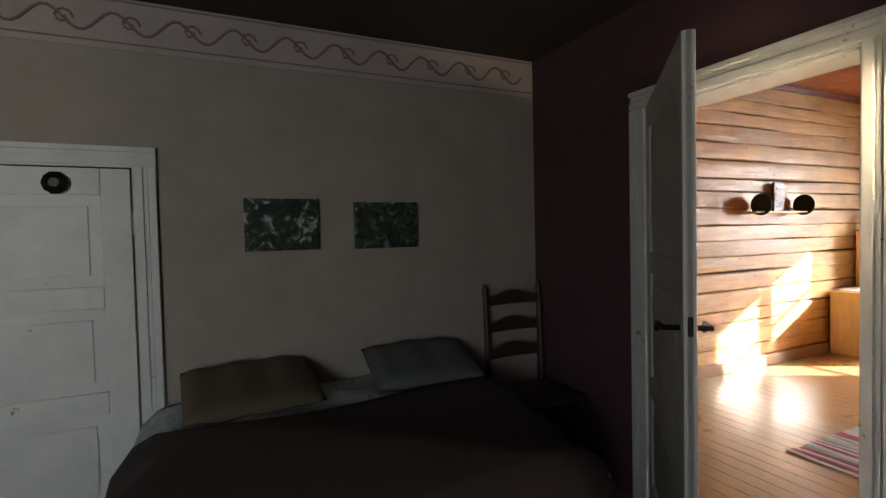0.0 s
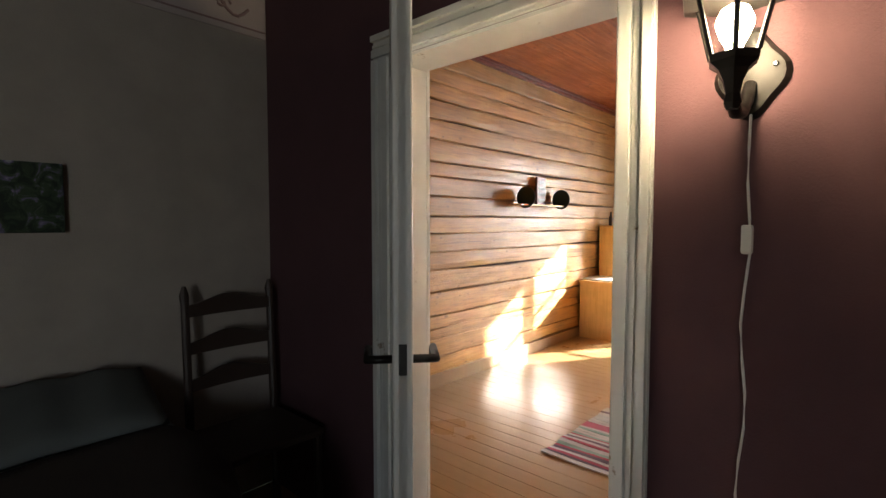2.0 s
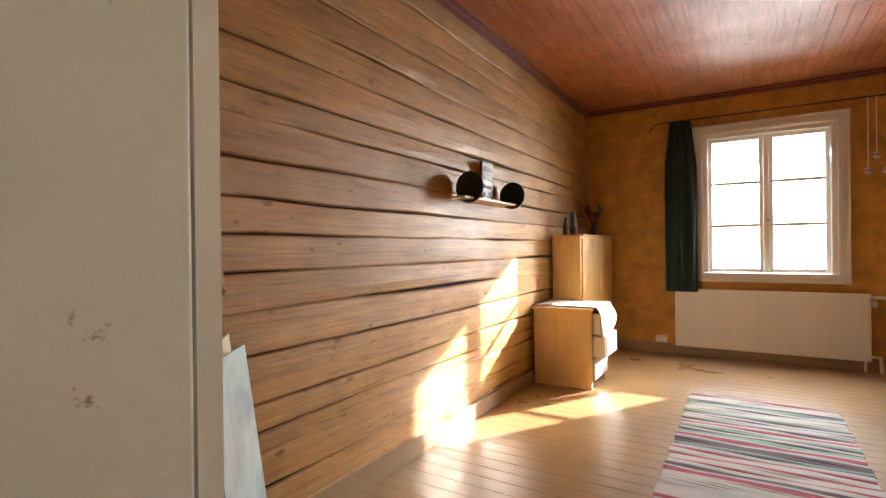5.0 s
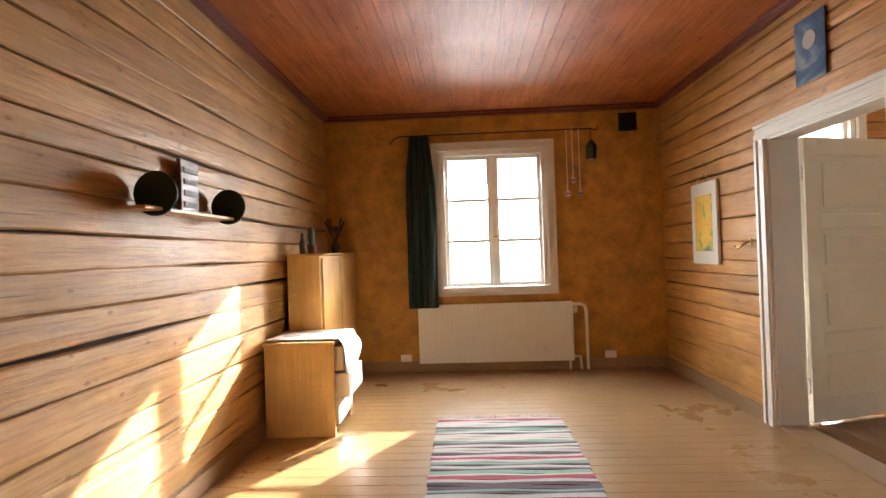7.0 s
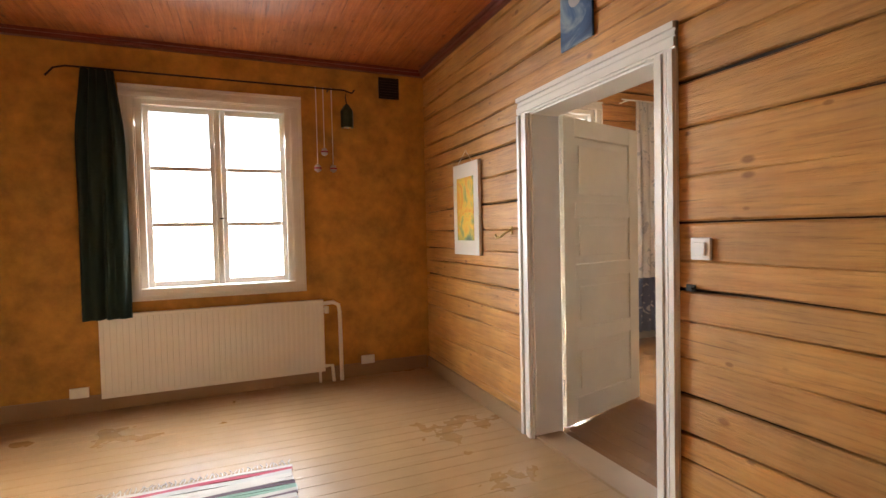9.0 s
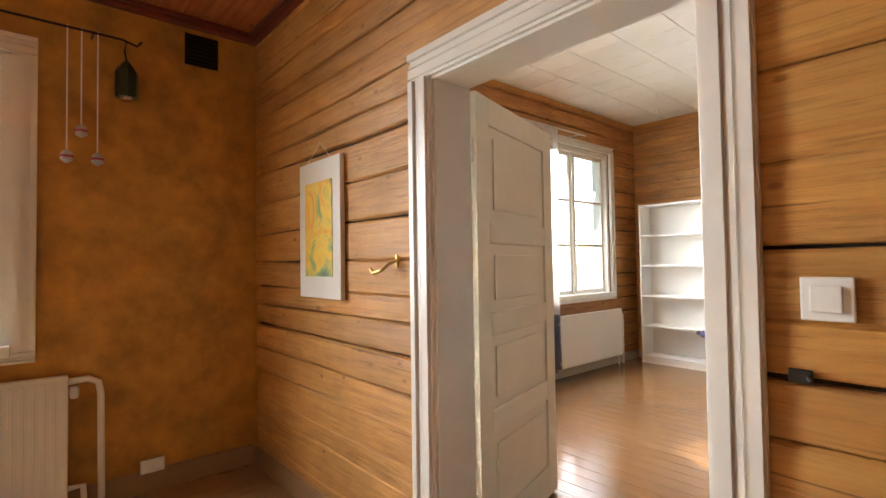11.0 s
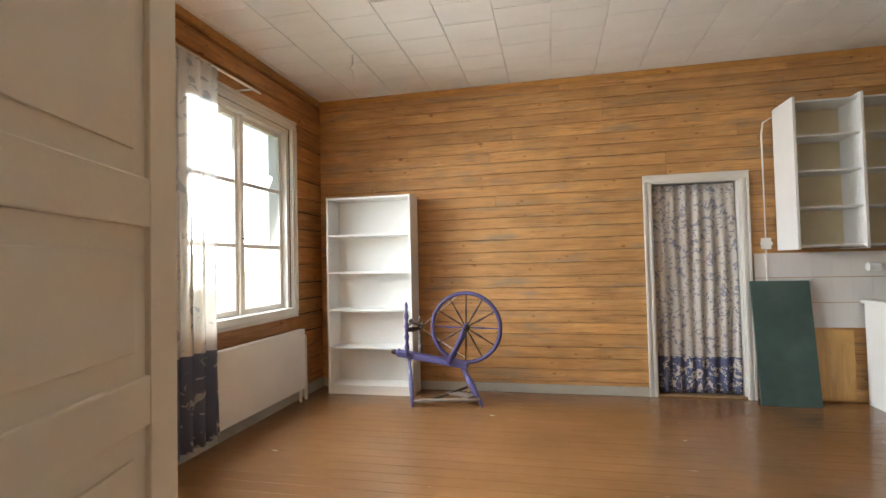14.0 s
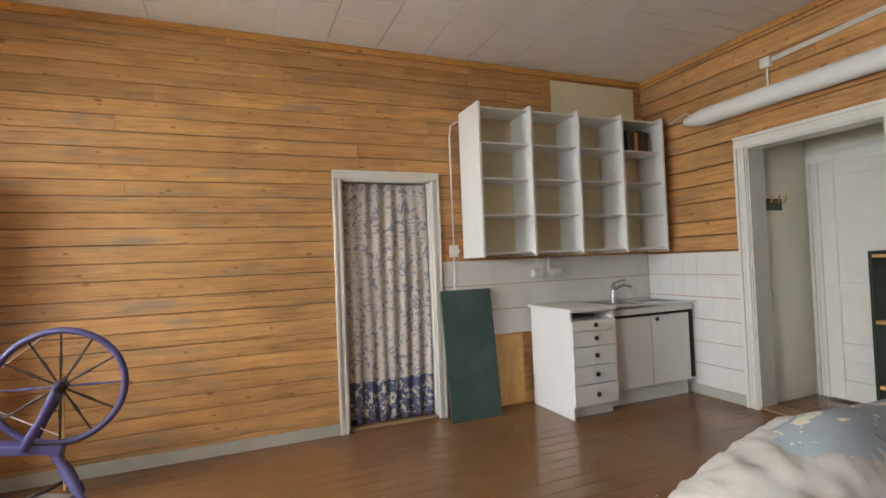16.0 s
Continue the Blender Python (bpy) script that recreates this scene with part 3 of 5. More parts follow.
lining("door_lining_bedroom", 1, 2.942, 3.118, BD, M_WORN)
lining("door_lining_kitchen", 0, 0.472, 0.658, KD, M_WHITE)
lining("door_lining_curtained", 0, -4.6, -4.347, CDO, M_WHITE)
lining("door_lining_hall", 1, 2.25, 2.438, WDO, M_WHITE)
panel_door("door_bedroom", (2.935, 2.925), (2.294, 2.204), 0.93, 1.94, M_WORN, "worn white panelled door standing open", (0.62, 1.2), handle=1.06)
panel_door("door_kitchen", (7.072, 0.415), (7.318, -0.42), 0.87, 1.965, M_CREAM, "cream painted panelled door standing open", (0.56, 0.98, 1.38), handle=None)
part("lock_plate", box(0.868, 0.872, -0.011, 0.011, 0.86, 1.06, 0.001), M_BRASS, bpy.data.objects["door_kitchen"], "worn brass lock plate")
for lz in (0.9, 1.0):
    part("lock_bolt", box(0.8725, 0.878, -0.007, 0.007, lz, lz + 0.028, 0.002), M_IRON, bpy.data.objects["door_kitchen"])
panel_door("door_closet", (0.693, 3.885), (-0.16, 3.885), 0.845, 1.68, M_WORN, "white three-panel closet door, closed", (0.62, 1.1))

# baseboards
for nm, b, mt in (("baseboard_north", (3.121, 8.8, 4.215, 4.24, 0, 0.11), M_BASE), ("baseboard_east", (8.838, 8.859, 0.69, 4.21, 0, 0.12), M_BASE),
                  ("baseboard_south_a", (7.152, 8.835, 0.665, 0.688, 0, 0.11), M_BASE), ("baseboard_south_b", (3.121, 5.953, 0.665, 0.688, 0, 0.11), M_BASE),
                  ("baseboard_kitchen_south", (5.612, 8.86, -4.342, -4.322, 0, 0.085), M_BASEG), ("baseboard_kitchen_east", (8.855, 8.876, -4.32, 0.46, 0, 0.1), M_BASEG)):
    solid(nm, box(*b, 0.004), mt, "painted wooden baseboard along the wall", "baseboard", "structure")
for nm, b in (("cornice_south", (2.44, 8.88, -4.34, -4.322, KC - 0.06, KC - 0.002)), ("cornice_east", (8.855, 8.876, -4.32, 0.46, KC - 0.06, KC - 0.002)), ("cornice_west", (2.44, 2.462, -4.32, 0.46, KC - 0.05, KC - 0.002))):
    solid(nm, box(*b, 0.004), M_LOGS, "orange wooden ceiling batten", "moulding", "structure")

# hall behind the kitchen
solid("hall_floor", box(0.2, 2.25, -3.6, -1.2, -0.1, 0.0), M_FLOORK, "brown painted hall floor", "floor", "structure")
solid("hall_ceiling", box(0.2, 2.25, -3.6, -1.2, 2.6, 2.7), M_CTILE, "white hall ceiling", "ceiling", "structure")
wall("hall_wall_south", 0, -3.6, -3.3, 0.2, 2.249, 0, 2.6, [], M_CREAM, "pale beige hall wall")
wall("hall_wall_north", 0, -1.35, -1.2, 0.2, 2.249, 0, 2.6, [], M_CREAM, "pale beige hall wall")
wall("hall_wall_west", 1, 1.45, 1.6, -3.299, -1.351, 0, 2.6, [], M_CREAM, "pale hall wall")
casing("door_casing_hall_inner", 1, 1.601, 1, -3.28, -2.2, 2.12, 0.1, M_WHITE)
panel_door("door_hall", (1.65, -2.32), (1.65, -3.15), 0.84, 1.98, M_WHITE, "white panelled hall door, closed", (0.42, 0.92, 1.42))
hk = thing("coat_rack", "small green metal coat rack with hooks on the hall wall", "coat rack")
part("plate", box(1.96, 2.2, -3.299, -3.288, 1.62, 1.72, 0.004), M_DKGREEN, hk)
for i in range(3):
    part("hook", tube([(2.0 + i * 0.085, -3.288, 1.69), (2.0 + i * 0.085, -3.24, 1.68), (2.0 + i * 0.085, -3.22, 1.74)], 0.007, 6), M_BRASS, hk)
hs = thing("hall_shelf", "dark green shelf unit with wooden boards", "shelf")
for y in (-2.64, -2.2):
    part("side", box(1.75, 2.05, y, y + 0.025, 0, 1.25, 0.003), M_DKGREEN, hs)
for z in (0.25, 0.72, 1.2):
    part("shelf", box(1.75, 2.05, -2.614, -2.201, z, z + 0.025, 0.003), M_YBOARD, hs)

# distance outside, and one added tree that shades the kitchen window
def tree(x, y, h, seed, leaves=500, low=0.25):
    rng = random.Random(seed)
    t = thing("tree", "leafy green tree standing in the meadow", "tree", "trees outside")
    part("trunk", tube([(x, y, -0.85), (x + 0.1, y, h * 0.3), (x, y + 0.1, h * 0.7)], [0.22, 0.15, 0.05], 8), M_BARK, t)
    bm = bmesh.new()
    for _ in range(leaves):
        a, zz = rng.uniform(0, 6.28), rng.uniform(low, 1.0)
        r = h * 0.28 * math.sin(math.pi * min(1, (zz - 0.15) * 1.1)) * rng.uniform(0.3, 1.1)
        c = Vector((x + r * math.cos(a), y + r * math.sin(a), h * zz - 0.8))
        q = Euler([rng.uniform(0, 6) for _ in range(3)]).to_matrix()
        s = rng.uniform(0.15, 0.4)
        bm.faces.new([bm.verts.new(c + q @ Vector(v) * s) for v in ((-1, -0.5, 0), (0.2, -0.8, 0.1), (1, 0.1, 0), (0, 0.8, 0.15))])
    part("crown", bm, M_LEAF, t)


for i, (x, y, h) in enumerate(((60, 10, 6), (64, -3, 5), (70, 24, 7), (58, -22, 6), (66, -40, 7))):
    tree(x, y, h, i)
# Unseen tree added along the sun's path to cut down the kitchen sun patch.
tree(25.9, -18.75, 18.5, 9, 4000, 0.6)


# ---- bedroom ----
fr = thing("wallpaper_frieze", "printed scroll frieze paper along the wall top", "frieze", "", "structure")
part("paper_band", box(-2.24, 2.93, 3.862, 3.869, 2.235, 2.465), M_FRIEZE, fr)
for z in (2.262, 2.448):
    part("line", box(-2.24, 2.93, 3.858, 3.8615, z, z + 0.007), M_FRIEZEP, fr)
for i in range(20):
    x = 2.72 - i * 0.25
    pts = [(x + 0.125 * (k / 10 * 2 - 1), 3.859, 2.352 + 0.045 * math.sin((k / 10) * math.pi * 2) * (1 if i % 2 else 1)) for k in range(11)]
    part("scroll", tube(pts, 0.007, 5), M_FRIEZEP, fr)
    part("curl", tube([(x + 0.04 * math.cos(k * 0.75) * (1 - k / 12), 3.859, 2.352 + 0.04 * math.sin(k * 0.75) * (1 - k / 12)) for k in range(10)], 0.006, 5), M_FRIEZEP, fr)

bed = thing("double_bed", "double bed with a dark brown bedspread, made up", "bed")


def soft(u):
    return 1 - (abs(u * 2 - 1)) ** 16


part("mattress", box(0.74, 2.24, 2.45, 3.82, 0.2, 0.56, 0.06), M_SHEET, bed)
for a, b in ((0.82, 2.45), (2.18, 2.45), (0.82, 3.66), (2.18, 3.66)):
    part("leg", lathe([(0.03, 0.0), (0.035, 0.19)], 12, Matrix.Translation((a, b, 0))), M_CHAIR, bed)
spread = part("bedspread", sheet(26, 22, lambda u, v: (0.6 + (1.7 + 0.22 * v) * u + 0.02 * math.sin(v * 17), 2.33 + 1.05 * v + 0.06 * (u - 0.5), 0.625 - 0.4 * (1 - min(1, soft(u) * 1.02)) ** 0.8 - 0.38 * max(0, 1 - v * 9) + 0.012 * math.sin(u * 9 + v * 7)), 0.015), M_BEDCOV, bed, "dark brown bedspread", True)
part("sheet", sheet(24, 14, lambda u, v: (0.63 + 1.85 * u, 3.3 + 0.54 * v, 0.6 - 0.25 * (1 - min(1, soft(u))) ** 0.8 + 0.01 * math.sin(u * 21 + v * 6)), 0.01), M_SHEET, bed, "rumpled pale patterned sheet", True)


def pillow(x, y, rz, material, label):
    def up(u, v):
        a, b = (u * 2 - 1), (v * 2 - 1)
        k = max(0.0, (1 - a ** 4) * (1 - b ** 4)) ** 0.5
        return a, b, k
    bm = bmesh.new()
    for s in (1, -1):
        t = sheet(16, 12, lambda u, v: (up(u, v)[0] * 0.29, up(u, v)[1] * 0.21, s * 0.05 * up(u, v)[2] + 0.006 * math.sin(u * 19)))
        me = bpy.data.meshes.new("tmp")
        t.to_mesh(me)
        t.free()
        bm.from_mesh(me)
        bpy.data.meshes.remove(me)
    bmesh.ops.remove_doubles(bm, verts=bm.verts, dist=0.001)
    bmesh.ops.transform(bm, matrix=pose(x, y, 0.69, 16, 0, rz), verts=bm.verts)
    solid("pillow", bm, material, label, "pillow", smooth=True, group="bed pillows")


pillow(1.17, 3.62, 4, M_PIL1, "olive brown corduroy pillow lying on the bed")
pillow(2.02, 3.62, -4, M_PIL2, "grey striped pillow lying on the bed")


def wall_print(name, x0, x1, z0, z1, material, label):
    t = thing(name, label, "picture")
    part("canvas", box(x0, x1, 3.835, 3.866, z0, z1, 0.003), material, t)


wall_print("flower_canvas", 1.17, 1.535, 1.305, 1.57, M_ART3, "dark canvas print with a pale flower")
wall_print("flower_canvas", 1.73, 2.1, 1.3, 1.555, M_ART4, "dark canvas print with violet flowers")

ch = thing("ladder_back_chair", "dark wooden ladder-back chair beside the bed", "chair")
for x in (2.47, 2.85):
    part("back_post", tube([(x, 3.68, 0), (x, 3.7, 0.5), (x, 3.72, 1.0), (x, 3.725, 1.03), (x, 3.725, 1.07)], [0.018, 0.018, 0.017, 0.02, 0.008], 10), M_CHAIR, ch)
    part("front_leg", tube([(x, 3.33, 0), (x, 3.33, 0.45)], 0.018, 10), M_CHAIR, ch)
part("seat", box(2.45, 2.87, 3.31, 3.7, 0.43, 0.46, 0.01), M_CHAIR, ch)
for z in (0.62, 0.78, 0.94):
    part("slat", sheet(12, 2, lambda u, v: (2.48 + 0.36 * u, 3.705 + 0.02 * math.sin(u * math.pi), z + 0.05 * v + (0.035 * math.sin(u * math.pi) ** 2) * v), 0.01), M_CHAIR, ch)

wl = thing("wall_lantern", "black iron six-sided wall lantern with a lit bulb", "wall lamp")
C = (2.79, 1.787)
LZ = 1.56
rot = pose(C[0], C[1], LZ, 0, 0, 15)
part("cap", lathe([(0.104, 0.212), (0.106, 0.218), (0.098, 0.226), (0.05, 0.262), (0.018, 0.282), (0.012, 0.296), (0.02, 0.31), (0.006, 0.33)], 6, rot), M_IRON, wl)
part("base", lathe([(0.012, 0.0), (0.018, 0.012), (0.014, 0.03), (0.02, 0.055), (0.03, 0.075), (0.048, 0.09), (0.05, 0.104)], 6, rot), M_IRON, wl)
for i in range(6):
    a = i * math.pi / 3 + radians(15)
    b = a + math.pi / 3
    lo = [Vector((C[0] + 0.046 * math.cos(k), C[1] + 0.046 * math.sin(k), LZ + 0.104)) for k in (a, b)]
    hi = [Vector((C[0] + 0.074 * math.cos(k), C[1] + 0.074 * math.sin(k), LZ + 0.214)) for k in (a, b)]
    part("rib", tube([lo[0], hi[0]], 0.005, 6), M_IRON, wl)
    bm = bmesh.new()
    bm.faces.new([bm.verts.new(p) for p in (lo[0], lo[1], hi[1], hi[0])])
    part("glass", bm, M_GLASS, wl).visible_shadow = False
bl = part("bulb", lathe([(0.012, 0.1), (0.014, 0.122), (0.024, 0.14), (0.031, 0.16), (0.031, 0.172), (0.022, 0.192), (0.006, 0.201)], 16, rot), M_BULB, wl, "glowing bulb", True)
bl.visible_shadow = False
part("arm", tube([(C[0], C[1], LZ + 0.02), (2.82, C[1], LZ - 0.002), (2.86, C[1] - 0.002, LZ + 0.005), (2.9, C[1] - 0.004, LZ + 0.04), (2.925, C[1] - 0.005, LZ + 0.075)], [0.012, 0.013, 0.014, 0.014, 0.012], 10), M_IRON, wl, smooth=True)
PM = pose(2.938, 1.782, 1.655, 0, -90, 0)
bm = bmesh.new()
for h0, r0 in ((0.0, 1.0), (0.012, 0.86)):
    pts = [(0.078 + 0.008 * math.cos(4 * q)) * r0 for q in [2 * math.pi * i / 32 for i in range(32)]]
    row = [bm.verts.new((r * math.cos(2 * math.pi * i / 32) * 1.12, r * math.sin(2 * math.pi * i / 32) * 0.86, h0)) for i, r in enumerate(pts)]
    if h0:
        for i in range(32):
            bm.faces.new((base[i], base[(i + 1) % 32], row[(i + 1) % 32], row[i]))
        bm.faces.new(row)
    base = row
bmesh.ops.transform(bm, matrix=PM, verts=bm.verts)
part("back_plate", bm, M_IRON, wl, "scalloped black back plate")
for dy in (-0.045, 0.045):
    part("screw", lathe([(0.006, 0), (0.006, 0.003), (0.003, 0.005)], 10, pose(2.926, 1.782 + dy, 1.67, 0, -90)), M_STEEL, wl)
cd = thing("lamp_cord", "white lamp cord with an inline switch on the wall", "cord")
part("cord", tube([(2.93, 1.78 + 0.007 * math.sin(k * 1.3) * min(1, k / 4), 1.58 - k * 0.078) for k in range(21)], 0.003, 6), M_PLASTIC, cd)
part("switch", box(2.915, 2.938, 1.768, 1.79, 1.268, 1.332, 0.006), M_PLASTIC, cd)


# ---- yellow room ----
solid("hook_emblem", lathe([(0.05, 0), (0.05, 0.012), (0.02, 0.03)], 10, pose(0.42, 3.857, 1.63, 90)), M_IRON, "small dark wreath emblem on the white door", "ornament")

rd = thing("radiator", "white ribbed panel radiator under the window", "radiator")


def radiator(t, x, y0, y1, z0, z1, ribs):
    part("back_panel", box(x + 0.03, x + 0.05, y0, y1, z0, z1, 0.006), M_RADW, t)
    n = int((y1 - y0) / 0.04)
    bm = box(x, x + 0.012, y0, y1, z0, z1, 0.005)
    if ribs:
        for i in range(n):
            y = y0 + (i + 0.5) * (y1 - y0) / n
            part("rib", box(x - 0.008, x - 0.0005, y - 0.011, y + 0.011, z0 + 0.03, z1 - 0.025, 0.002), M_RADW, t)
    part("front_panel", bm, M_RADW, t)
    part("top_grille", box(x + 0.013, x + 0.029, y0 + 0.005, y1 - 0.005, z1 - 0.02, z1 - 0.005), M_RADW, t)
    for y in (y0 + 0.15, y1 - 0.15):
        part("bracket", box(x + 0.05, x + 0.075, y - 0.015, y + 0.015, z0 + 0.1, z1 - 0.1), M_RADW, t)
    part("floor_stand", box(x + 0.02, x + 0.04, y0 + 0.03, y0 + 0.05, 0.0, z0 + 0.01), M_RADW, t)


radiator(rd, 8.785, 1.645, 3.275, 0.1, 0.72, True)
part("valve", lathe([(0.018, 0), (0.022, 0.04), (0.018, 0.06)], 12, pose(8.8, 1.62, 0.6)), M_PLASTIC, rd)
part("pipe", tube([(8.81, 1.645, 0.685), (8.81, 1.56, 0.69), (8.81, 1.515, 0.665), (8.81, 1.505, 0.6), (8.81, 1.5, 0.0)], 0.017, 10), M_RADW, rd, smooth=True)
part("pipe", tube([(8.81, 1.645, 0.14), (8.81, 1.58, 0.14), (8.81, 1.57, 0.0)], 0.015, 10), M_RADW, rd)


def curtain(name, axis, at, u0, u1, z0, z1, folds, depth, material, label, gather=0.0):
    def fn(u, v):
        w = u0 + (u1 - u0) * (u + gather * (0.5 - u) * max(0, v - 0.75) * 4)
        o = at + depth * math.sin(u * folds * 2 * math.pi + 0.7 * math.sin(v * 3)) * (0.6 + 0.4 * (1 - v)) + 0.008 * math.sin(u * 37 + v * 5)
        z = z0 + (z1 - z0) * v
        return (w, o, z) if axis == 0 else (o, w, z)
    return solid(name, sheet(int(folds * 12), 18, fn, 0.003), material, label, "curtain", smooth=True)


rod = thing("curtain_rod", "thin black iron curtain rod with curled ends", "curtain rod")
part("rod", tube([(8.77, 3.52, 2.44), (8.77, 3.47, 2.5), (8.77, 3.4, 2.52), (8.77, 1.42, 2.52), (8.77, 1.35, 2.5), (8.77, 1.33, 2.53)], 0.007, 8), M_IRON, rod)
for y in (3.3, 1.55):
    part("bracket", tube([(8.77, y, 2.52), (8.858, y, 2.52)], 0.006, 6), M_IRON, rod)
curtain("green_curtain", 1, 8.755, 3.05, 3.36, 0.69, 2.51, 4, 0.022, M_GREENC, "dark green cloth curtain drawn aside on a rod", 0.35)
for y, z in ((1.66, 1.86), (1.6, 2.0), (1.53, 1.86)):
    t = thing("hanging_bobble", "string of white cord with a pink and white ball", "ornament", "ornaments on the rod")
    part("cord", tube([(8.77, y, z), (8.77, y, 2.53)], 0.004, 6), M_PLASTIC, t)
    part("ball", lathe([(0.005, z - 0.05), (0.026, z - 0.035), (0.03, z - 0.015), (0.02, z + 0.01), (0.004, z + 0.02)], 12, Matrix.Translation((8.77, y, 0))), M_RUGS[3], t)
    part("band", lathe([(0.031, z - 0.022), (0.031, z - 0.01)], 12, Matrix.Translation((8.77, y, 0))), M_RUGS[0], t)
ln = thing("hanging_lantern", "dark green metal lantern hanging from the rod", "lantern")
part("body", lathe([(0.052, 2.2), (0.055, 2.21), (0.055, 2.34), (0.045, 2.36), (0.015, 2.4)], 8, Matrix.Translation((8.77, 1.4, 0))), M_DKGREEN, ln)
part("candle_base", lathe([(0.03, 2.185), (0.035, 2.2)], 12, Matrix.Translation((8.77, 1.4, 0))), M_STEEL, ln)
part("hanger", tube([(8.77, 1.4, 2.4), (8.77, 1.41, 2.46), (8.77, 1.4, 2.513)], 0.005, 6), M_IRON, ln)
vt = thing("wall_vent", "dark square wall ventilation grille", "vent")
part("frame", box(8.845, 8.858, 0.9, 1.09, 2.5, 2.69, 0.003), M_IRON, vt)
for i in range(7):
    part("slat", box(8.838, 8.844, 0.91, 1.08, 2.515 + i * 0.024, 2.528 + i * 0.024), M_IRON, vt)


def socket(x, y, z, axis, out, w=0.12, h=0.075):
    t = thing("wall_socket", "white plastic double wall socket", "socket", "wall sockets")
    if axis == 1:
        part("plate", box(*sorted((x, x + out * 0.018)), y - w / 2, y + w / 2, z - h / 2, z + h / 2, 0.005), M_PLASTIC, t)
        for s in (-0.03, 0.03):
            part("outlet", lathe([(0.02, 0), (0.02, 0.004), (0.012, 0.005)], 12, pose(x + out * 0.018, y + s, z, 0, 90 * out)), M_RADW, t)
    else:
        part("plate", box(x - w / 2, x + w / 2, *sorted((y, y + out * 0.018)), z - h / 2, z + h / 2, 0.005), M_PLASTIC, t)
        for s in (-0.03, 0.03):
            part("outlet", lathe([(0.02, 0), (0.02, 0.004), (0.012, 0.005)], 12, pose(x + s, y + out * 0.018, z, -90 * out)), M_RADW, t)
    return t


socket(8.838, 3.42, 0.155, 1, -1)
socket(8.838, 1.26, 0.15, 1, -1)
socket(5.78, 0.69, 0.13, 0, 1)
ls = thing("light_switch", "white square light switch on the log wall", "switch")
part("plate", box(5.805, 5.89, 0.662, 0.676, 1.146, 1.231, 0.004), M_PLASTIC, ls)
part("rocker", box(5.822, 5.873, 0.6765, 0.684, 1.163, 1.214, 0.003), M_RADW, ls)

pa = thing("framed_painting", "yellow and green abstract painting in a white mount", "picture")
part("mount", box(7.69, 8.13, 0.665, 0.69, 1.1, 1.8, 0.003), M_WHITE, pa)
part("painting", box(7.765, 8.055, 0.6905, 0.694, 1.21, 1.69), M_ART1, pa)
part("string", tube([(7.8, 0.68, 1.8), (7.93, 0.67, 1.9), (8.06, 0.68, 1.8)], 0.002, 5), M_PLASTIC, pa)
po = thing("blue_poster", "blue night sky painting with a pale moon above the door", "picture")
part("board", box(6.445, 6.7, 0.665, 0.676, 2.215, 2.6, 0.002), M_ART2, po)
part("moon", lathe([(0.055, 0), (0.055, 0.002)], 24, pose(6.57, 0.678, 2.46, -90)), M_RUGS[1], po)
hkk = thing("coat_hook", "bent brass wall hook", "hook")
part("plate", box(7.262, 7.278, 0.66, 0.668, 1.255, 1.305, 0.003), M_BRASS, hkk)
part("hook", tube([(7.27, 0.668, 1.28), (7.27, 0.7, 1.27), (7.29, 0.73, 1.24), (7.33, 0.74, 1.23), (7.36, 0.735, 1.25)], 0.007, 8), M_BRASS, hkk)

lt = thing("iron_bracket", "small rusty iron bracket on the log wall", "bracket")
part("strap", box(5.875, 5.915, 0.664, 0.672, 1.02, 1.048, 0.002), M_IRON, lt)
part("eye", tube([(5.88, 0.672, 1.034), (5.878, 0.685, 1.034), (5.872, 0.688, 1.03)], 0.005, 6), M_IRON, lt)

rug = thing("rag_rug", "long striped rag rug in crimson, white and green", "rug")
rng = random.Random(5)
x = 4.14
while x < 7.3:
    w = rng.choice((0.018, 0.025, 0.035, 0.045))
    mt = rng.choice((0, 1, 1, 2, 3, 1, 0, 4, 2))
    w = min(w, 7.32 - x)
    part("stripe", sheet(1, 10, lambda u, v: (x + w * u, 2.07 + 0.93 * v + 0.006 * math.sin(x * 23 + v), 0.009 + 0.003 * math.sin(v * 9 + x * 30)), 0.008), M_RUGS[mt], rug)
    x += w
for i in range(46):
    y = 2.08 + i * 0.02
    part("fringe", tube([(7.318, y, 0.008), (7.35, y + rng.uniform(-0.01, 0.01), 0.005), (7.37 + rng.uniform(0, 0.02), y + rng.uniform(-0.015, 0.015), 0.004)], 0.003, 4), M_RUGS[1], rug)

wc = thing("low_wardrobe", "varnished yellow wooden cabinet on short legs in the corner", "cabinet")
part("body", box(7.5, 8.72, 3.93, 4.2, 0.16, 1.28, 0.006), M_YBOARD, wc)
part("top", box(7.485, 8.735, 3.9, 4.205, 1.281, 1.3, 0.005), M_YBOARD, wc)
for a, b in ((7.53, 8.105), (8.115, 8.69)):
    part("door", box(a, b, 3.912, 3.929, 0.19, 1.26, 0.004), M_YBOARD, wc)
for a in (7.53, 8.66):
    for b in (3.95, 4.16):
        part("leg", lathe([(0.016, 0), (0.024, 0.16)], 10, Matrix.Translation((a, b, 0))), M_YBOARD, wc)
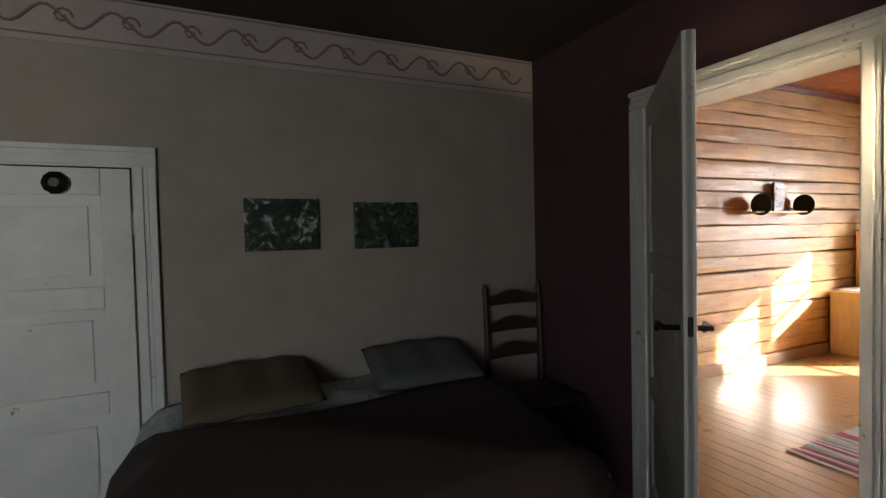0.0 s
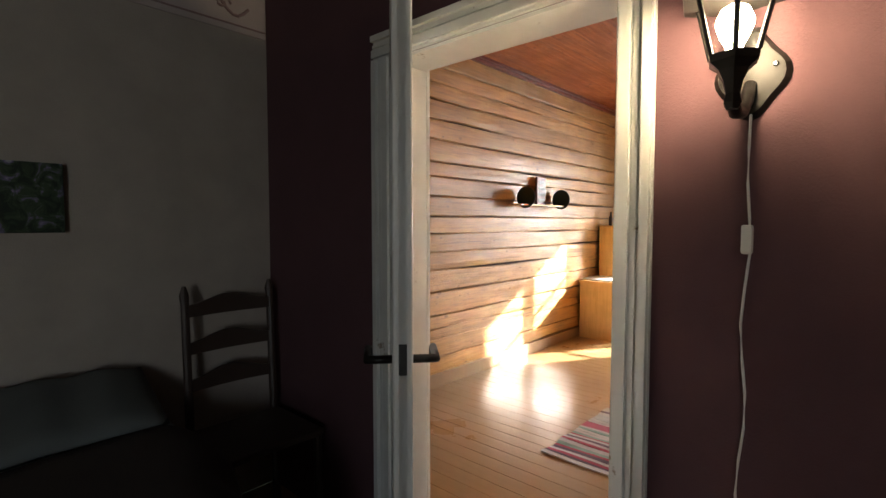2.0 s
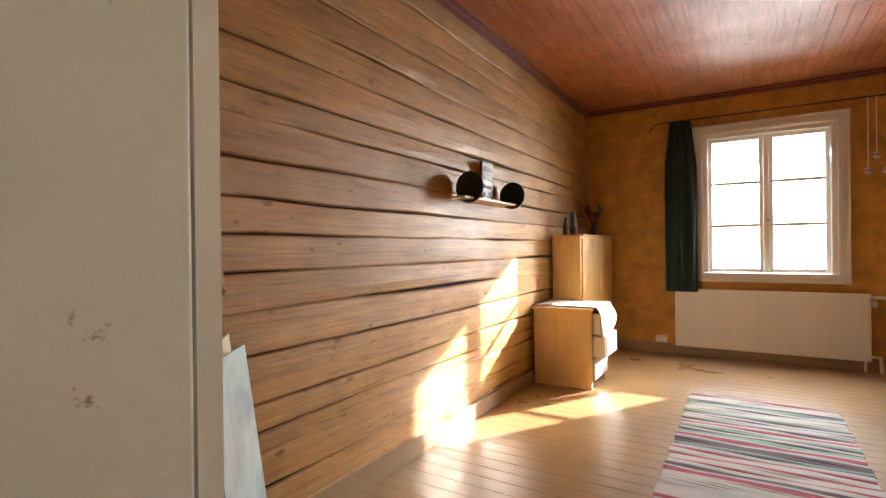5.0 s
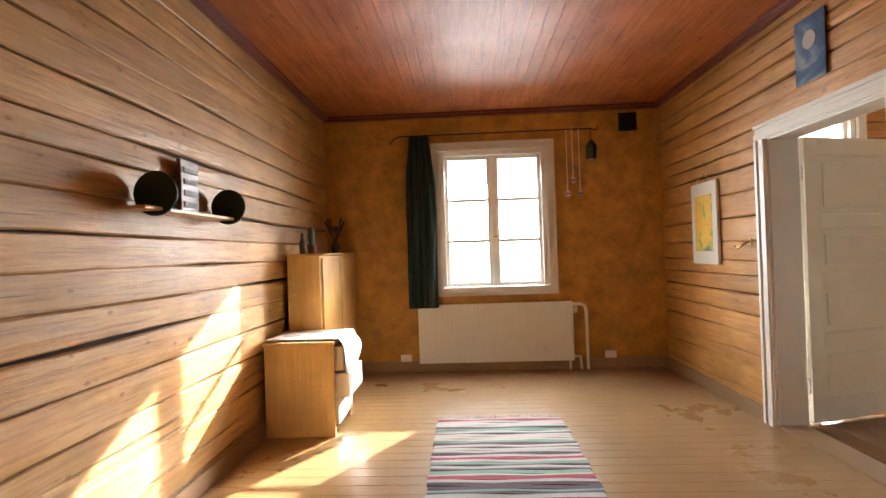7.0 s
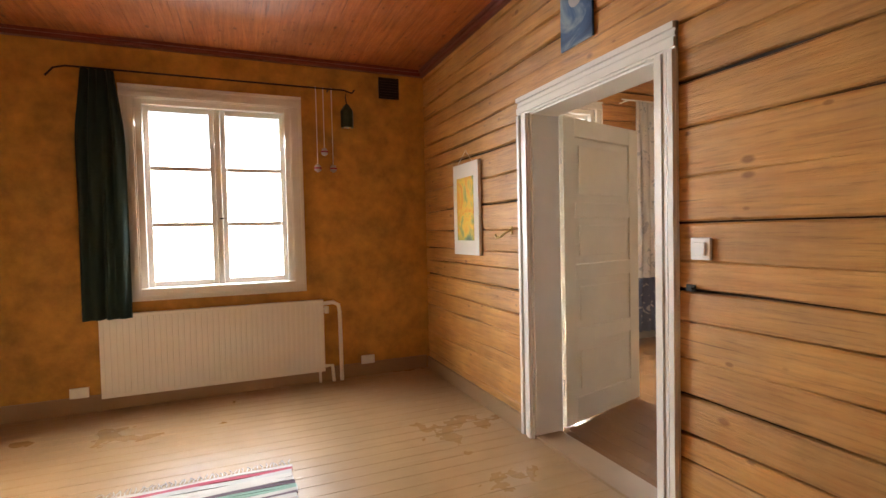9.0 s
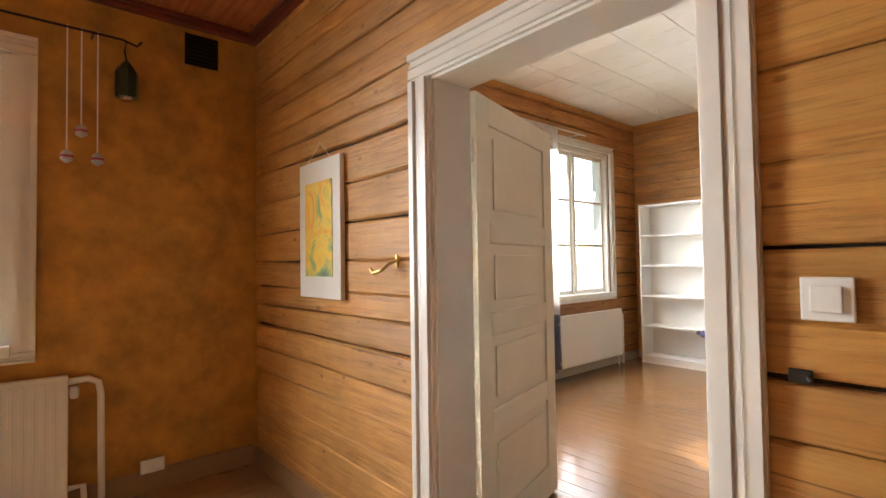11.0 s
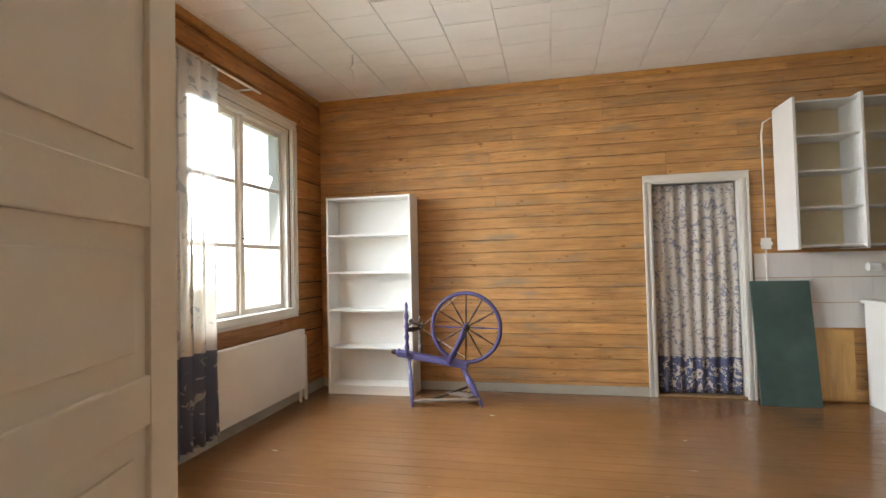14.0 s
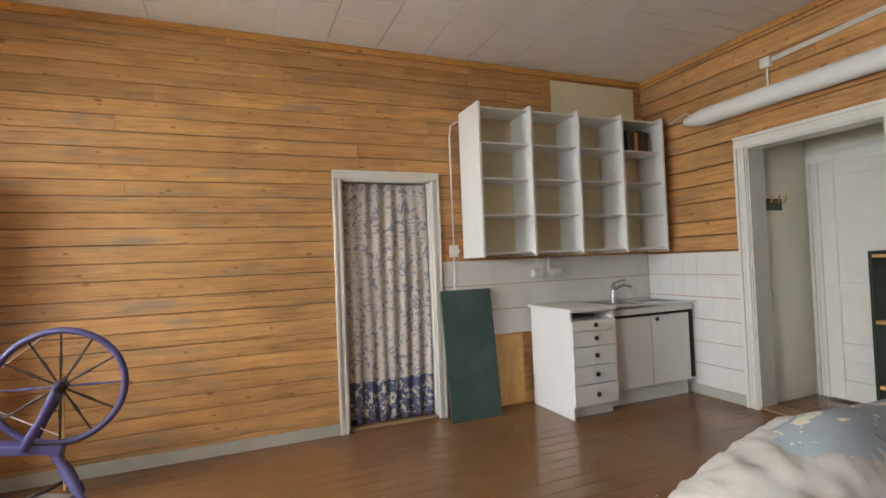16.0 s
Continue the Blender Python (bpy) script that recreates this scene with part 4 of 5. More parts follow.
for px, hh, mt, lab in ((7.6, 0.17, M_CHAIR, "dark slim bottle on the cabinet"), (7.9, 0.1, M_RUGS[0], "small red candle holder on the cabinet")):
    solid("bottle", lathe([(0.025, 1.3), (0.027, 1.3 + hh * 0.55), (0.012, 1.3 + hh * 0.75), (0.012, 1.3 + hh)], 12, Matrix.Translation((px, 4.1, 0))), mt, lab, "bottle", smooth=True)
pl = thing("potted_cactus", "small cactus in a clay pot on the cabinet", "plant")
part("pot", lathe([(0.03, 1.3), (0.042, 1.37), (0.044, 1.375)], 14, Matrix.Translation((7.72, 4.06, 0))), M_EASEL, pl)
part("cactus", lathe([(0.02, 1.376), (0.028, 1.42), (0.026, 1.5), (0.008, 1.53)], 10, Matrix.Translation((7.72, 4.06, 0))), M_GREEN, pl)
dp = thing("dried_bouquet", "dark dried twigs standing in a jar on the cabinet", "plant")
part("jar", lathe([(0.04, 1.3), (0.05, 1.36), (0.03, 1.42)], 14, Matrix.Translation((8.45, 4.05, 0))), M_CHAIR, dp)
for i in range(14):
    a = i * 2.4
    part("twig", tube([(8.45, 4.05, 1.4), (8.45 + 0.06 * math.cos(a), 4.05 + 0.05 * math.sin(a), 1.5), (8.45 + 0.13 * math.cos(a), 4.05 + 0.09 * math.sin(a), 1.56 + 0.03 * (i % 4))], [0.004, 0.003, 0.012], 5), M_CHAIR, dp)

ds = thing("drawer_chest", "pale birch chest with drawers pulled out under white linen", "chest")
part("side", box(7.0, 7.02, 3.7, 4.2, 0.0, 0.645, 0.003), M_DESK, ds)
part("side", box(7.45, 7.47, 3.7, 4.2, 0.0, 0.645, 0.003), M_DESK, ds)
part("back", box(7.021, 7.449, 4.18, 4.199, 0.05, 0.645), M_DESK, ds)
part("top", box(6.985, 7.485, 3.69, 4.21, 0.646, 0.67, 0.006), M_DESK, ds)
for i, out in enumerate((0.02, 0.1, 0.06)):
    part("drawer", box(7.025, 7.445, 3.7 - out, 4.1, 0.08 + i * 0.19, 0.25 + i * 0.19, 0.004), M_WHITE, ds)
solid("white_cloth", sheet(12, 26, lambda u, v: (7.03 + 0.45 * u, (4.2 - 0.53 * min(1, v * 2)) - 0.05 * max(0, math.sin((v - 0.5) * 5)) * (v > 0.5) + 0.012 * math.sin(u * 17 + v * 9) * (v > 0.5), 0.68 - max(0, v - 0.5) * 0.8 * (0.8 + 0.25 * math.sin(u * 5))), 0.004), M_WCLOTH, "white linen cloth draped over the chest front", "cloth", smooth=True)

sh = thing("wall_shelf", "small wooden wall shelf with two dark green round ends", "shelf")
part("board", box(5.6, 6.5, 4.1, 4.243, 1.5, 1.517, 0.005), M_YBOARD, sh)
for x in (5.72, 6.4):
    part("round_end", lathe([(0.1, 0), (0.103, 0.004), (0.103, 0.01), (0.1, 0.014)], 28, pose(x, 4.135, 1.58, 0, 90)), M_DKGREEN, sh, "dark green round end plate")
bd = thing("carved_board", "carved brown wooden board standing on the shelf", "carving")
part("board", box(6.02, 6.19, 4.19, 4.215, 1.518, 1.8, 0.006, pose(0, 0, 0)), M_EASEL, bd)
for i in range(4):
    part("carving", box(6.045, 6.165, 4.184, 4.1895, 1.55 + i * 0.06, 1.58 + i * 0.06, 0.002), M_TURN, bd)

ea = thing("easel", "mahogany stained folding easel holding two paintings", "easel")
EM = pose(3.59, 3.6, 0, 0, 0, 45)


def eb(nm, pts, r, mat=None):
    bm = tube([EM @ Vector(p) for p in pts], r, 4)
    return part(nm, bm, mat or M_EASEL, ea)


for x0, x1 in ((-0.3, -0.16), (0.3, 0.16), (0.0, 0.0)):
    eb("front_leg", [(x0, -0.06, 0), (x1, 0.12, 1.5)], 0.02)
eb("top_bar", [(-0.19, 0.12, 1.47), (0.19, 0.12, 1.47)], 0.025)
for s in (-0.28, 0.28):
    eb("rear_leg", [(s, 0.42, 0), (s * 0.5, 0.14, 1.45)], 0.018)
eb("ledge", [(-0.26, 0.0, 0.42), (0.26, 0.0, 0.42)], 0.02)
eb("ledge", [(-0.22, 0.05, 1.08), (0.22, 0.05, 1.08)], 0.018)
f1 = thing("framed_watercolour", "watercolour in a wooden frame standing on the easel", "picture")
tilt = EM @ pose(0, 0.045, 1.1, -7)
for b in ((-0.17, 0.17, 0, 0.03), (-0.17, 0.17, 0.3, 0.33)):
    part("frame_bar", box(b[0], b[1], -0.02, 0, b[2], b[3], 0.004, tilt), M_CEIL, f1)
for b in (-0.17, 0.14):
    part("frame_bar", box(b, b + 0.03, -0.02, 0, 0.031, 0.299, 0.004, tilt), M_CEIL, f1)
part("mount", box(-0.139, 0.139, -0.012, -0.004, 0.031, 0.299, 0, tilt), M_WHITE, f1)
part("painting", lathe([(0.1, 0), (0.1, 0.002)], 24, tilt @ pose(0, -0.0125, 0.165, 90) @ Matrix.Diagonal((0.85, 1.15, 1, 1))), M_ART5, f1)
f2 = thing("blue_painting", "loose pale blue painting on paper leaning on the easel", "picture")
tl2 = EM @ pose(0, -0.035, 0.44, -7)
part("sheet", sheet(8, 8, lambda u, v: tl2 @ Vector((-0.2 + 0.4 * u, -0.01 - 0.03 * (u - 0.5) ** 2 * 4, 0.5 * v)), 0.004), M_ART6, f2)
part("backing", box(-0.12, 0.24, 0.002, 0.01, 0.03, 0.53, 0, tl2), M_HARD, f2)


# ---- kitchen ----
rk = thing("radiator", "white flat panel radiator under the kitchen window", "radiator")
radiator(rk, 8.77, -3.76, -2.25, 0.12, 0.68, False)
part("pipe", tube([(8.8, -3.76, 0.63), (8.8, -3.82, 0.6), (8.8, -3.825, 0.0)], 0.015, 8), M_RADW, rk)
rk2 = thing("radiator", "white flat panel radiator behind the open door", "radiator")
radiator(rk2, 8.77, -1.4, -0.1, 0.12, 0.68, False)
kr = thing("curtain_rod", "white curtain rod above the kitchen window", "curtain rod")
part("rod", tube([(8.73, -3.0, 2.68), (8.73, -1.6, 2.68)], 0.009, 8), M_WHITE, kr)
for y in (-2.9, -1.7):
    part("bracket", tube([(8.73, y, 2.68), (8.876, y, 2.68)], 0.008, 6), M_WHITE, kr)
curtain("window_curtain", 1, 8.72, -2.46, -1.78, 0.12, 2.67, 6, 0.03, M_WCUR, "sheer white floral curtain with a blue printed hem")
curtain("doorway_curtain", 0, -4.41, 4.81, 5.52, 0.03, 1.95, 7, 0.016, M_KCUR, "cream and blue floral curtain closing the doorway")
bc = thing("blind_cord", "white blind cord box beside the window", "blind")
part("rail", box(8.84, 8.875, -3.74, -3.7, 2.0, 2.6, 0.005), M_WHITE, bc)
part("cord", tube([(8.85, -3.72, 2.0), (8.85, -3.72, 1.86)], 0.006, 6), M_PLASTIC, bc)

bs = thing("bookcase", "tall white empty bookcase with four shelves", "bookcase")
for a in (7.79, 8.65):
    part("side", box(a, a + 0.022, -4.31, -4.04, 0, 1.955, 0.002), M_LAMINATE, bs)
part("back", box(7.813, 8.649, -4.31, -4.303, 0.02, 1.95), M_LAMINATE, bs)
for i in range(6):
    z = 0.07 + i * 0.3725
    if i == 5:
        z = 1.933
    part("top" if i == 5 else "shelf", box(7.813, 8.649, -4.302, -4.045, z, z + 0.02, 0.002), M_LAMINATE, bs)
part("plinth", box(7.813, 8.649, -4.06, -4.05, 0, 0.069), M_LAMINATE, bs)

sw = thing("spinning_wheel", "violet-blue painted wooden spinning wheel with turned posts", "spinning wheel")
WC = Vector((7.245, -3.92, 0.678))


def ring(c, r, tube_r, n=40, k=8):
    bm = bmesh.new()
    rows = []
    for i in range(n):
        a = 2 * math.pi * i / n
        rows.append([bm.verts.new(c + Vector(((r + tube_r * math.cos(b)) * math.cos(a), tube_r * 1.3 * math.sin(b), (r + tube_r * math.cos(b)) * math.sin(a)))) for b in [2 * math.pi * j / k for j in range(k)]])
    for i in range(n):
        p, q = rows[i], rows[(i + 1) % n]
        for j in range(k):
            bm.faces.new((p[j], q[j], q[(j + 1) % k], p[(j + 1) % k]))
    return bm


part("rim", ring(WC, 0.315, 0.019), M_BLUE, sw, smooth=True)
part("hub", lathe([(0.018, -0.07), (0.03, -0.05), (0.022, -0.03), (0.036, -0.02), (0.036, 0.02), (0.022, 0.03), (0.03, 0.05), (0.018, 0.07)], 14, Matrix.Translation(WC) @ pose(0, 0, 0, 90)), M_CHAIR, sw)
part("axle", lathe([(0.008, -0.1), (0.008, 0.1)], 8, Matrix.Translation(WC) @ pose(0, 0, 0, 90)), M_IRON, sw)
for i in range(12):
    a = i * math.pi / 6 + 0.03
    part("spoke", tube([WC + Vector((r * math.cos(a), 0, r * math.sin(a))) for r in (0.03, 0.1, 0.15, 0.2, 0.3)], [0.005, 0.007, 0.01, 0.006, 0.006], 8), M_CHAIR if i % 6 else M_BLUE, sw)
part("bench", box(-0.33, 0.33, -0.055, 0.055, -0.028, 0.028, 0.012, pose(7.56, -3.92, 0.385, 0, -9)), M_BLUE, sw)
part("bench_end", lathe([(0.03, 0), (0.04, 0.02), (0.02, 0.045)], 14, pose(7.875, -3.92, 0.437, 0, 81)), M_BLUE, sw)
part("tension_screw", lathe([(0.009, 0), (0.009, 0.02), (0.024, 0.035), (0.026, 0.05), (0.012, 0.075)], 12, pose(7.89, -3.92, 0.44, 0, 81)), M_CHAIR, sw, "dark turned tension knob")
for y in (-3.86, -3.98):
    part("wheel_post", tube([(7.4, y, 0.36), (7.375, y, 0.42), (7.33, y, 0.5), (7.28, y, 0.6), (7.235, y, 0.72)], [0.02, 0.026, 0.018, 0.024, 0.012], 12), M_BLUE, sw, smooth=True)
for x1, y1 in ((7.087, -3.79), (7.2, -4.12)):
    a0, a1 = Vector((7.29, -3.92, 0.33)), Vector((x1, y1, 0.0))
    part("rear_leg", tube([a0.lerp(a1, k) for k in (0, 0.15, 0.22, 0.3, 0.5, 0.7, 0.78, 0.84, 1.0)], [0.018, 0.028, 0.018, 0.026, 0.03, 0.024, 0.016, 0.024, 0.012], 12), M_BLUE, sw, smooth=True)
a0, a1 = Vector((7.79, -3.92, 0.42)), Vector((7.706, -3.71, 0.0))
part("front_leg", tube([a0.lerp(a1, k) for k in (0, 0.1, 0.18, 0.4, 0.6, 0.8, 0.88, 0.94, 1.0)], [0.014, 0.02, 0.013, 0.02, 0.022, 0.016, 0.022, 0.014, 0.01], 12), M_BLUE, sw, smooth=True)
part("treadle_bar", tube([(7.70, -3.725, 0.045), (7.6, -3.74, 0.05), (7.4, -3.765, 0.055), (7.2, -3.785, 0.06), (7.115, -3.8, 0.065)], [0.01, 0.02, 0.015, 0.02, 0.01], 10), M_TURN, sw, "worn grey turned treadle bar", True)
part("treadle_arm", tube([(7.53, -3.76, 0.065), (7.4, -3.88, 0.085), (7.22, -4.06, 0.12)], 0.012, 8), M_CHAIR, sw)
part("treadle", box(-0.13, 0.13, -0.05, 0.05, -0.007, 0.007, 0.004, pose(7.3, -3.86, 0.085, 0, 0, -28)), M_TURN, sw)
part("footman", tube([(7.245, -3.99, 0.66), (7.25, -3.97, 0.4), (7.23, -3.9, 0.1)], 0.006, 6), M_YBOARD, sw)
for x, y, h in ((7.79, -3.85, 0.92), (7.7, -3.99, 0.78)):
    n = 9
    prof = [(0.014, 0.42)] + [((0.024 if k % 2 else 0.012), 0.46 + (h - 0.5) * k / n) for k in range(1, n)] + [(0.016, h - 0.03), (0.006, h)]
    part("maiden", lathe(prof, 12, Matrix.Translation((x, y, 0))), M_BLUE if h > 0.9 else M_TURN, sw, smooth=True)
part("mother_of_all", tube([(7.8, -3.85, 0.66), (7.75, -3.92, 0.66), (7.7, -3.99, 0.66)], [0.018, 0.024, 0.018], 10), M_CHAIR, sw)
part("flyer", tube([(7.78, -3.9, 0.74), (7.72, -3.86, 0.72), (7.66, -3.88, 0.7), (7.66, -3.96, 0.7), (7.72, -3.98, 0.72)], 0.011, 8), M_CHAIR, sw)
part("bobbin", lathe([(0.034, -0.07), (0.034, -0.055), (0.014, -0.05), (0.014, 0.05), (0.034, 0.055), (0.034, 0.07)], 14, pose(7.71, -3.92, 0.71, 0, 75)), M_TURN, sw)
part("whorl", lathe([(0.03, 0), (0.018, 0.012), (0.03, 0.024)], 14, pose(7.645, -3.92, 0.69, 0, 75)), M_PLASTIC, sw)
for z0, z1 in ((0.995, 0.70), (0.40, 0.66)):
    part("drive_cord", tube([(7.65, -3.92, z1), (7.25 if z0 < 0.5 else 7.3, -3.92, z0 if z0 < 0.5 else 0.985)], 0.004, 5), M_PLASTIC, sw)

uc = thing("wall_cabinet", "white open wall cabinet with four bays and doors removed", "cabinet")
X0, X1 = 2.555, 4.51
for i in range(5):
    xx = X0 + (X1 - X0 - 0.022) * i / 4
    part("side", box(xx, xx + 0.022, -4.335, -3.96, 1.316, 2.565, 0.002), M_LAMINATE, uc)
for i in range(4):
    a = X0 + (X1 - X0 - 0.022) * i / 4 + 0.023
    b = X0 + (X1 - X0 - 0.022) * (i + 1) / 4 - 0.001
    part("back", box(a, b, -4.285, -4.275, 1.34, 2.53), M_HARD, uc, "tan hardboard back")
    for j, z in enumerate((1.34, 1.65, 1.945, 2.235, 2.52)):
        part("shelf", box(a, b, -4.274, -3.985, z, z + 0.014, 0.002), M_LAMINATE, uc)
    part("light_rail", tube([(a, -3.97, 1.325), (b, -3.97, 1.325)], 0.006, 6), M_STEEL, uc)
for i, mt in enumerate((M_CHAIR, M_RUGS[4], M_CHAIR, M_YBOARD, M_EASEL, M_GREEN)):
    z0 = 2.2515
    a = 2.66 + i * 0.042
    bk = thing("book", "worn hardback book on the cabinet shelf", "book", "books in the cabinet")
    part("cover", box(a, a + 0.038, -4.2, -4.05, z0, z0 + 0.19 + 0.01 * (i % 3), 0.002), mt, bk)
    part("pages", box(a + 0.003, a + 0.035, -4.203, -4.2005, z0 + 0.005, z0 + 0.18), M_THROW, bk)

dr = thing("drawer_unit", "white drawer unit with five drawers and an open slot", "cabinet")
part("side", box(3.87, 3.888, -4.3, -3.73, 0.0, 0.85, 0.002), M_LAMINATE, dr)
part("side", box(3.45, 3.468, -4.3, -3.73, 0.1, 0.85, 0.002), M_LAMINATE, dr)
part("plinth", box(3.452, 3.869, -4.25, -3.79, 0.0, 0.1), M_LAMINATE, dr)
part("back", box(3.469, 3.869, -4.3, -4.29, 0.1, 0.85), M_LAMINATE, dr)
part("bottom", box(3.469, 3.869, -4.289, -3.74, 0.1, 0.115), M_LAMINATE, dr)
z = 0.105
for h in (0.17, 0.15, 0.15, 0.125, 0.085):
    d = part("drawer", box(3.454, 3.884, -4.25, -3.71, z, z + h - 0.006, 0.003), M_LAMINATE, dr)
    part("knob", lathe([(0.008, 0), (0.01, 0.012), (0.02, 0.018), (0.017, 0.028)], 14, pose(3.669, -3.709, z + h / 2, -90)), M_CHAIR, d, "dark round knob")
    z += h
part("worktop", box(3.44, 3.9, -4.335, -3.7, 0.851, 0.88, 0.006), M_LAMINATE, dr)
sk = thing("sink_unit", "white sink cabinet with two doors and a steel double sink", "sink")
part("body", box(2.46, 3.435, -4.335, -3.82, 0.14, 0.83, 0.002), M_LAMINATE, sk)
part("plinth", box(2.5, 3.43, -4.3, -3.88, 0.0, 0.139), M_LAMINATE, sk)
# Dark sheet over the white body paints the shade in the door gaps.
part("back_gap", box(2.47, 3.43, -3.819, -3.817, 0.16, 0.8), M_GAP, sk)
for a, b, k in ((2.54, 2.975, 2.93), (2.985, 3.42, None)):
    d = part("door", box(a, b, -3.816, -3.8, 0.15, 0.75, 0.003), M_LAMINATE, sk)
    if k:
        part("knob", lathe([(0.008, 0), (0.01, 0.012), (0.018, 0.018), (0.015, 0.026)], 14, pose(k, -3.799, 0.72, -90)), M_CHAIR, d, "dark round knob")
part("fascia", box(2.47, 3.425, -3.816, -3.805, 0.775, 0.829, 0.002), M_LAMINATE, sk)
top = bmesh.new()
HX = ((2.56, 2.88), (2.95, 3.24))
for a, b in ((2.44, 2.56), (2.88, 2.95), (3.24, 3.438)):
    bx(top, a, b, -4.335, -3.785, 0.831, 0.85)
for a, b in HX:
    bx(top, a, b, -4.335, -4.16, 0.831, 0.85)
    bx(top, a, b, -3.9, -3.785, 0.831, 0.85)
    bx(top, a, b, -4.16, -3.9, 0.7, 0.705)
part("steel_top", top, M_STEEL, sk, "brushed steel double sink top")
part("tap_body", lathe([(0.026, 0.85), (0.024, 0.87), (0.022, 0.96), (0.026, 0.99), (0.012, 1.02)], 14, Matrix.Translation((3.0, -4.24, 0))), M_STEEL, sk, "steel mixer tap")
part("tap_spout", tube([(3.0, -4.24, 0.96), (2.97, -4.14, 1.01), (2.95, -4.06, 1.0), (2.95, -4.05, 0.98)], 0.013, 10), M_STEEL, sk)
part("tap_lever", tube([(3.0, -4.24, 1.02), (2.94, -4.2, 1.05), (2.9, -4.18, 1.05)], 0.009, 8), M_STEEL, sk)

gb = thing("green_board", "dark green painted board leaning against the wall", "board")
part("board", box(4.3, 4.76, -0.012, 0.012, 0.0, 1.06, 0.004, pose(0, -4.15, 0, 7.5, 0, 0)), M_GREEN, gb)
solid("wall_panel", box(3.95, 4.7, -4.363, -4.346, 0.02, 0.62), M_YBOARD, "tan plywood panel low on the wall", "wall panel", "structure")
tr = thing("towel_holder", "white paper towel holder under the cabinet", "holder")
for xx in (3.55, 3.75):
    part("bracket", lathe([(0.03, 0), (0.04, 0.02), (0.035, 0.1)], 14, pose(xx, -4.3, 1.16, 0, 90)), M_PLASTIC, tr)
part("arm", tube([(3.65, -4.33, 1.3), (3.65, -4.33, 1.16)], 0.012, 8), M_PLASTIC, tr)
cb = thing("surface_cable", "white surface cable running down to a socket", "cable")
part("cable", tube([(4.52, -4.33, 2.5), (4.585, -4.335, 2.46), (4.6, -4.336, 2.35), (4.6, -4.336, 0.9)], 0.008, 6), M_PLASTIC, cb)
socket(4.6, -4.342, 1.38, 0, 1, 0.08, 0.1)

fl = thing("fluorescent_lamp", "long white fluorescent wall lamp, unlit", "lamp")
part("housing", tube([(2.53, y, 2.46) for y in (-3.75, -3.72, -3.55, -2.2, -1.9, -1.86)], [0.015, 0.04, 0.075, 0.075, 0.05, 0.012], 12), M_LAMINATE, fl, smooth=True)
for y in (-3.4, -2.6):
    part("mount", box(2.446, 2.47, y - 0.02, y + 0.02, 2.42, 2.56, 0.003), M_LAMINATE, fl)
part("wire", tube([(2.47, -3.6, 2.47), (2.47, -3.78, 2.56), (2.47, -3.95, 2.52), (2.47, -4.1, 2.58), (2.47, -4.2, 2.52)], 0.007, 6), M_PLASTIC, fl)
jb = thing("junction_box", "white junction box with cables on the wall", "junction box")
part("box", box(2.446, 2.49, -3.06, -2.98, 2.7, 2.78, 0.006), M_PLASTIC, jb)
part("cable", tube([(2.46, -3.02, 2.7), (2.46, -3.02, 2.5)], 0.008, 6), M_PLASTIC, jb)
for k in range(3):
    part("cable", tube([(2.46, -2.98, 2.74 + k * 0.012), (2.46, -2.2, 2.78 + k * 0.014), (2.46, -1.0, 2.8 + k * 0.014)], 0.006, 6), M_PLASTIC, jb)
pn = solid("pale_wall_panel", box(2.55, 3.55, -4.343, -4.325, 2.64, 2.96), M_HARD, "pale fibreboard panel above the cabinet", "wall panel", "structure")
solid("corner_batten", box(3.56, 3.63, -4.342, -4.318, 2.56, 2.98, 0.003), M_LOGS, "orange wooden batten beside the panel", "moulding", "structure")
wh = thing("ceiling_hook", "white curled ceiling hook with a cord", "hook")
part("hook", tube([(8.05, -3.3, KC), (8.05, -3.3, 2.96), (8.08, -3.3, 2.93), (8.05, -3.3, 2.9), (8.05, -3.3, 2.82)], 0.006, 6), M_PLASTIC, wh)

so = thing("sofa", "blue floral upholstered sofa under a cream throw", "sofa")
part("seat", box(3.35, 5.05, -1.3, -0.5, 0.1, 0.44, 0.06), M_SOFA, so)
part("backrest", sheet(24, 14, lambda u, v: (3.3 + 1.84 * u, -1.42 + 0.22 * math.cos(v * math.pi) * -1, 0.15 + (0.65 - 0.3 * max(0, (u - 0.75) / 0.25) ** 1.5) * math.sin(v * math.pi) ** 0.45 + 0.012 * math.sin(u * 9)), 0.02), M_SOFA, so, smooth=True)
part("back_core", box(3.32, 5.08, -1.56, -1.28, 0.1, 0.52, 0.05), M_SOFA, so)
for a in (3.3, 4.88):
    part("armrest", box(a, a + 0.22, -1.2, -0.5, 0.1, 0.6, 0.07), M_SOFA, so)
for a, b in ((3.4, -1.3), (5.0, -1.3), (3.4, -0.58), (5.0, -0.58)):
    part("leg", lathe([(0.02, 0), (0.03, 0.11)], 10, Matrix.Translation((a, b, 0))), M_CHAIR, so)
solid("throw_blanket", sheet(40, 30, lambda u, v: (4.66 + 0.56 * u, -1.43 + 0.27 * math.cos(v * math.pi) * -1, 0.2 + (0.585 - 0.19 * u ** 1.3) * (1 - u ** 14 * 0.8) * math.sin(v * math.pi) ** 0.4 + 0.018 * noise.noise((u * 9, v * 9, 0)) + 0.012 * noise.noise((u * 25, v * 25, 3))), 0.02), M_THROW, "cream fluffy throw over the sofa back", "blanket", smooth=True)


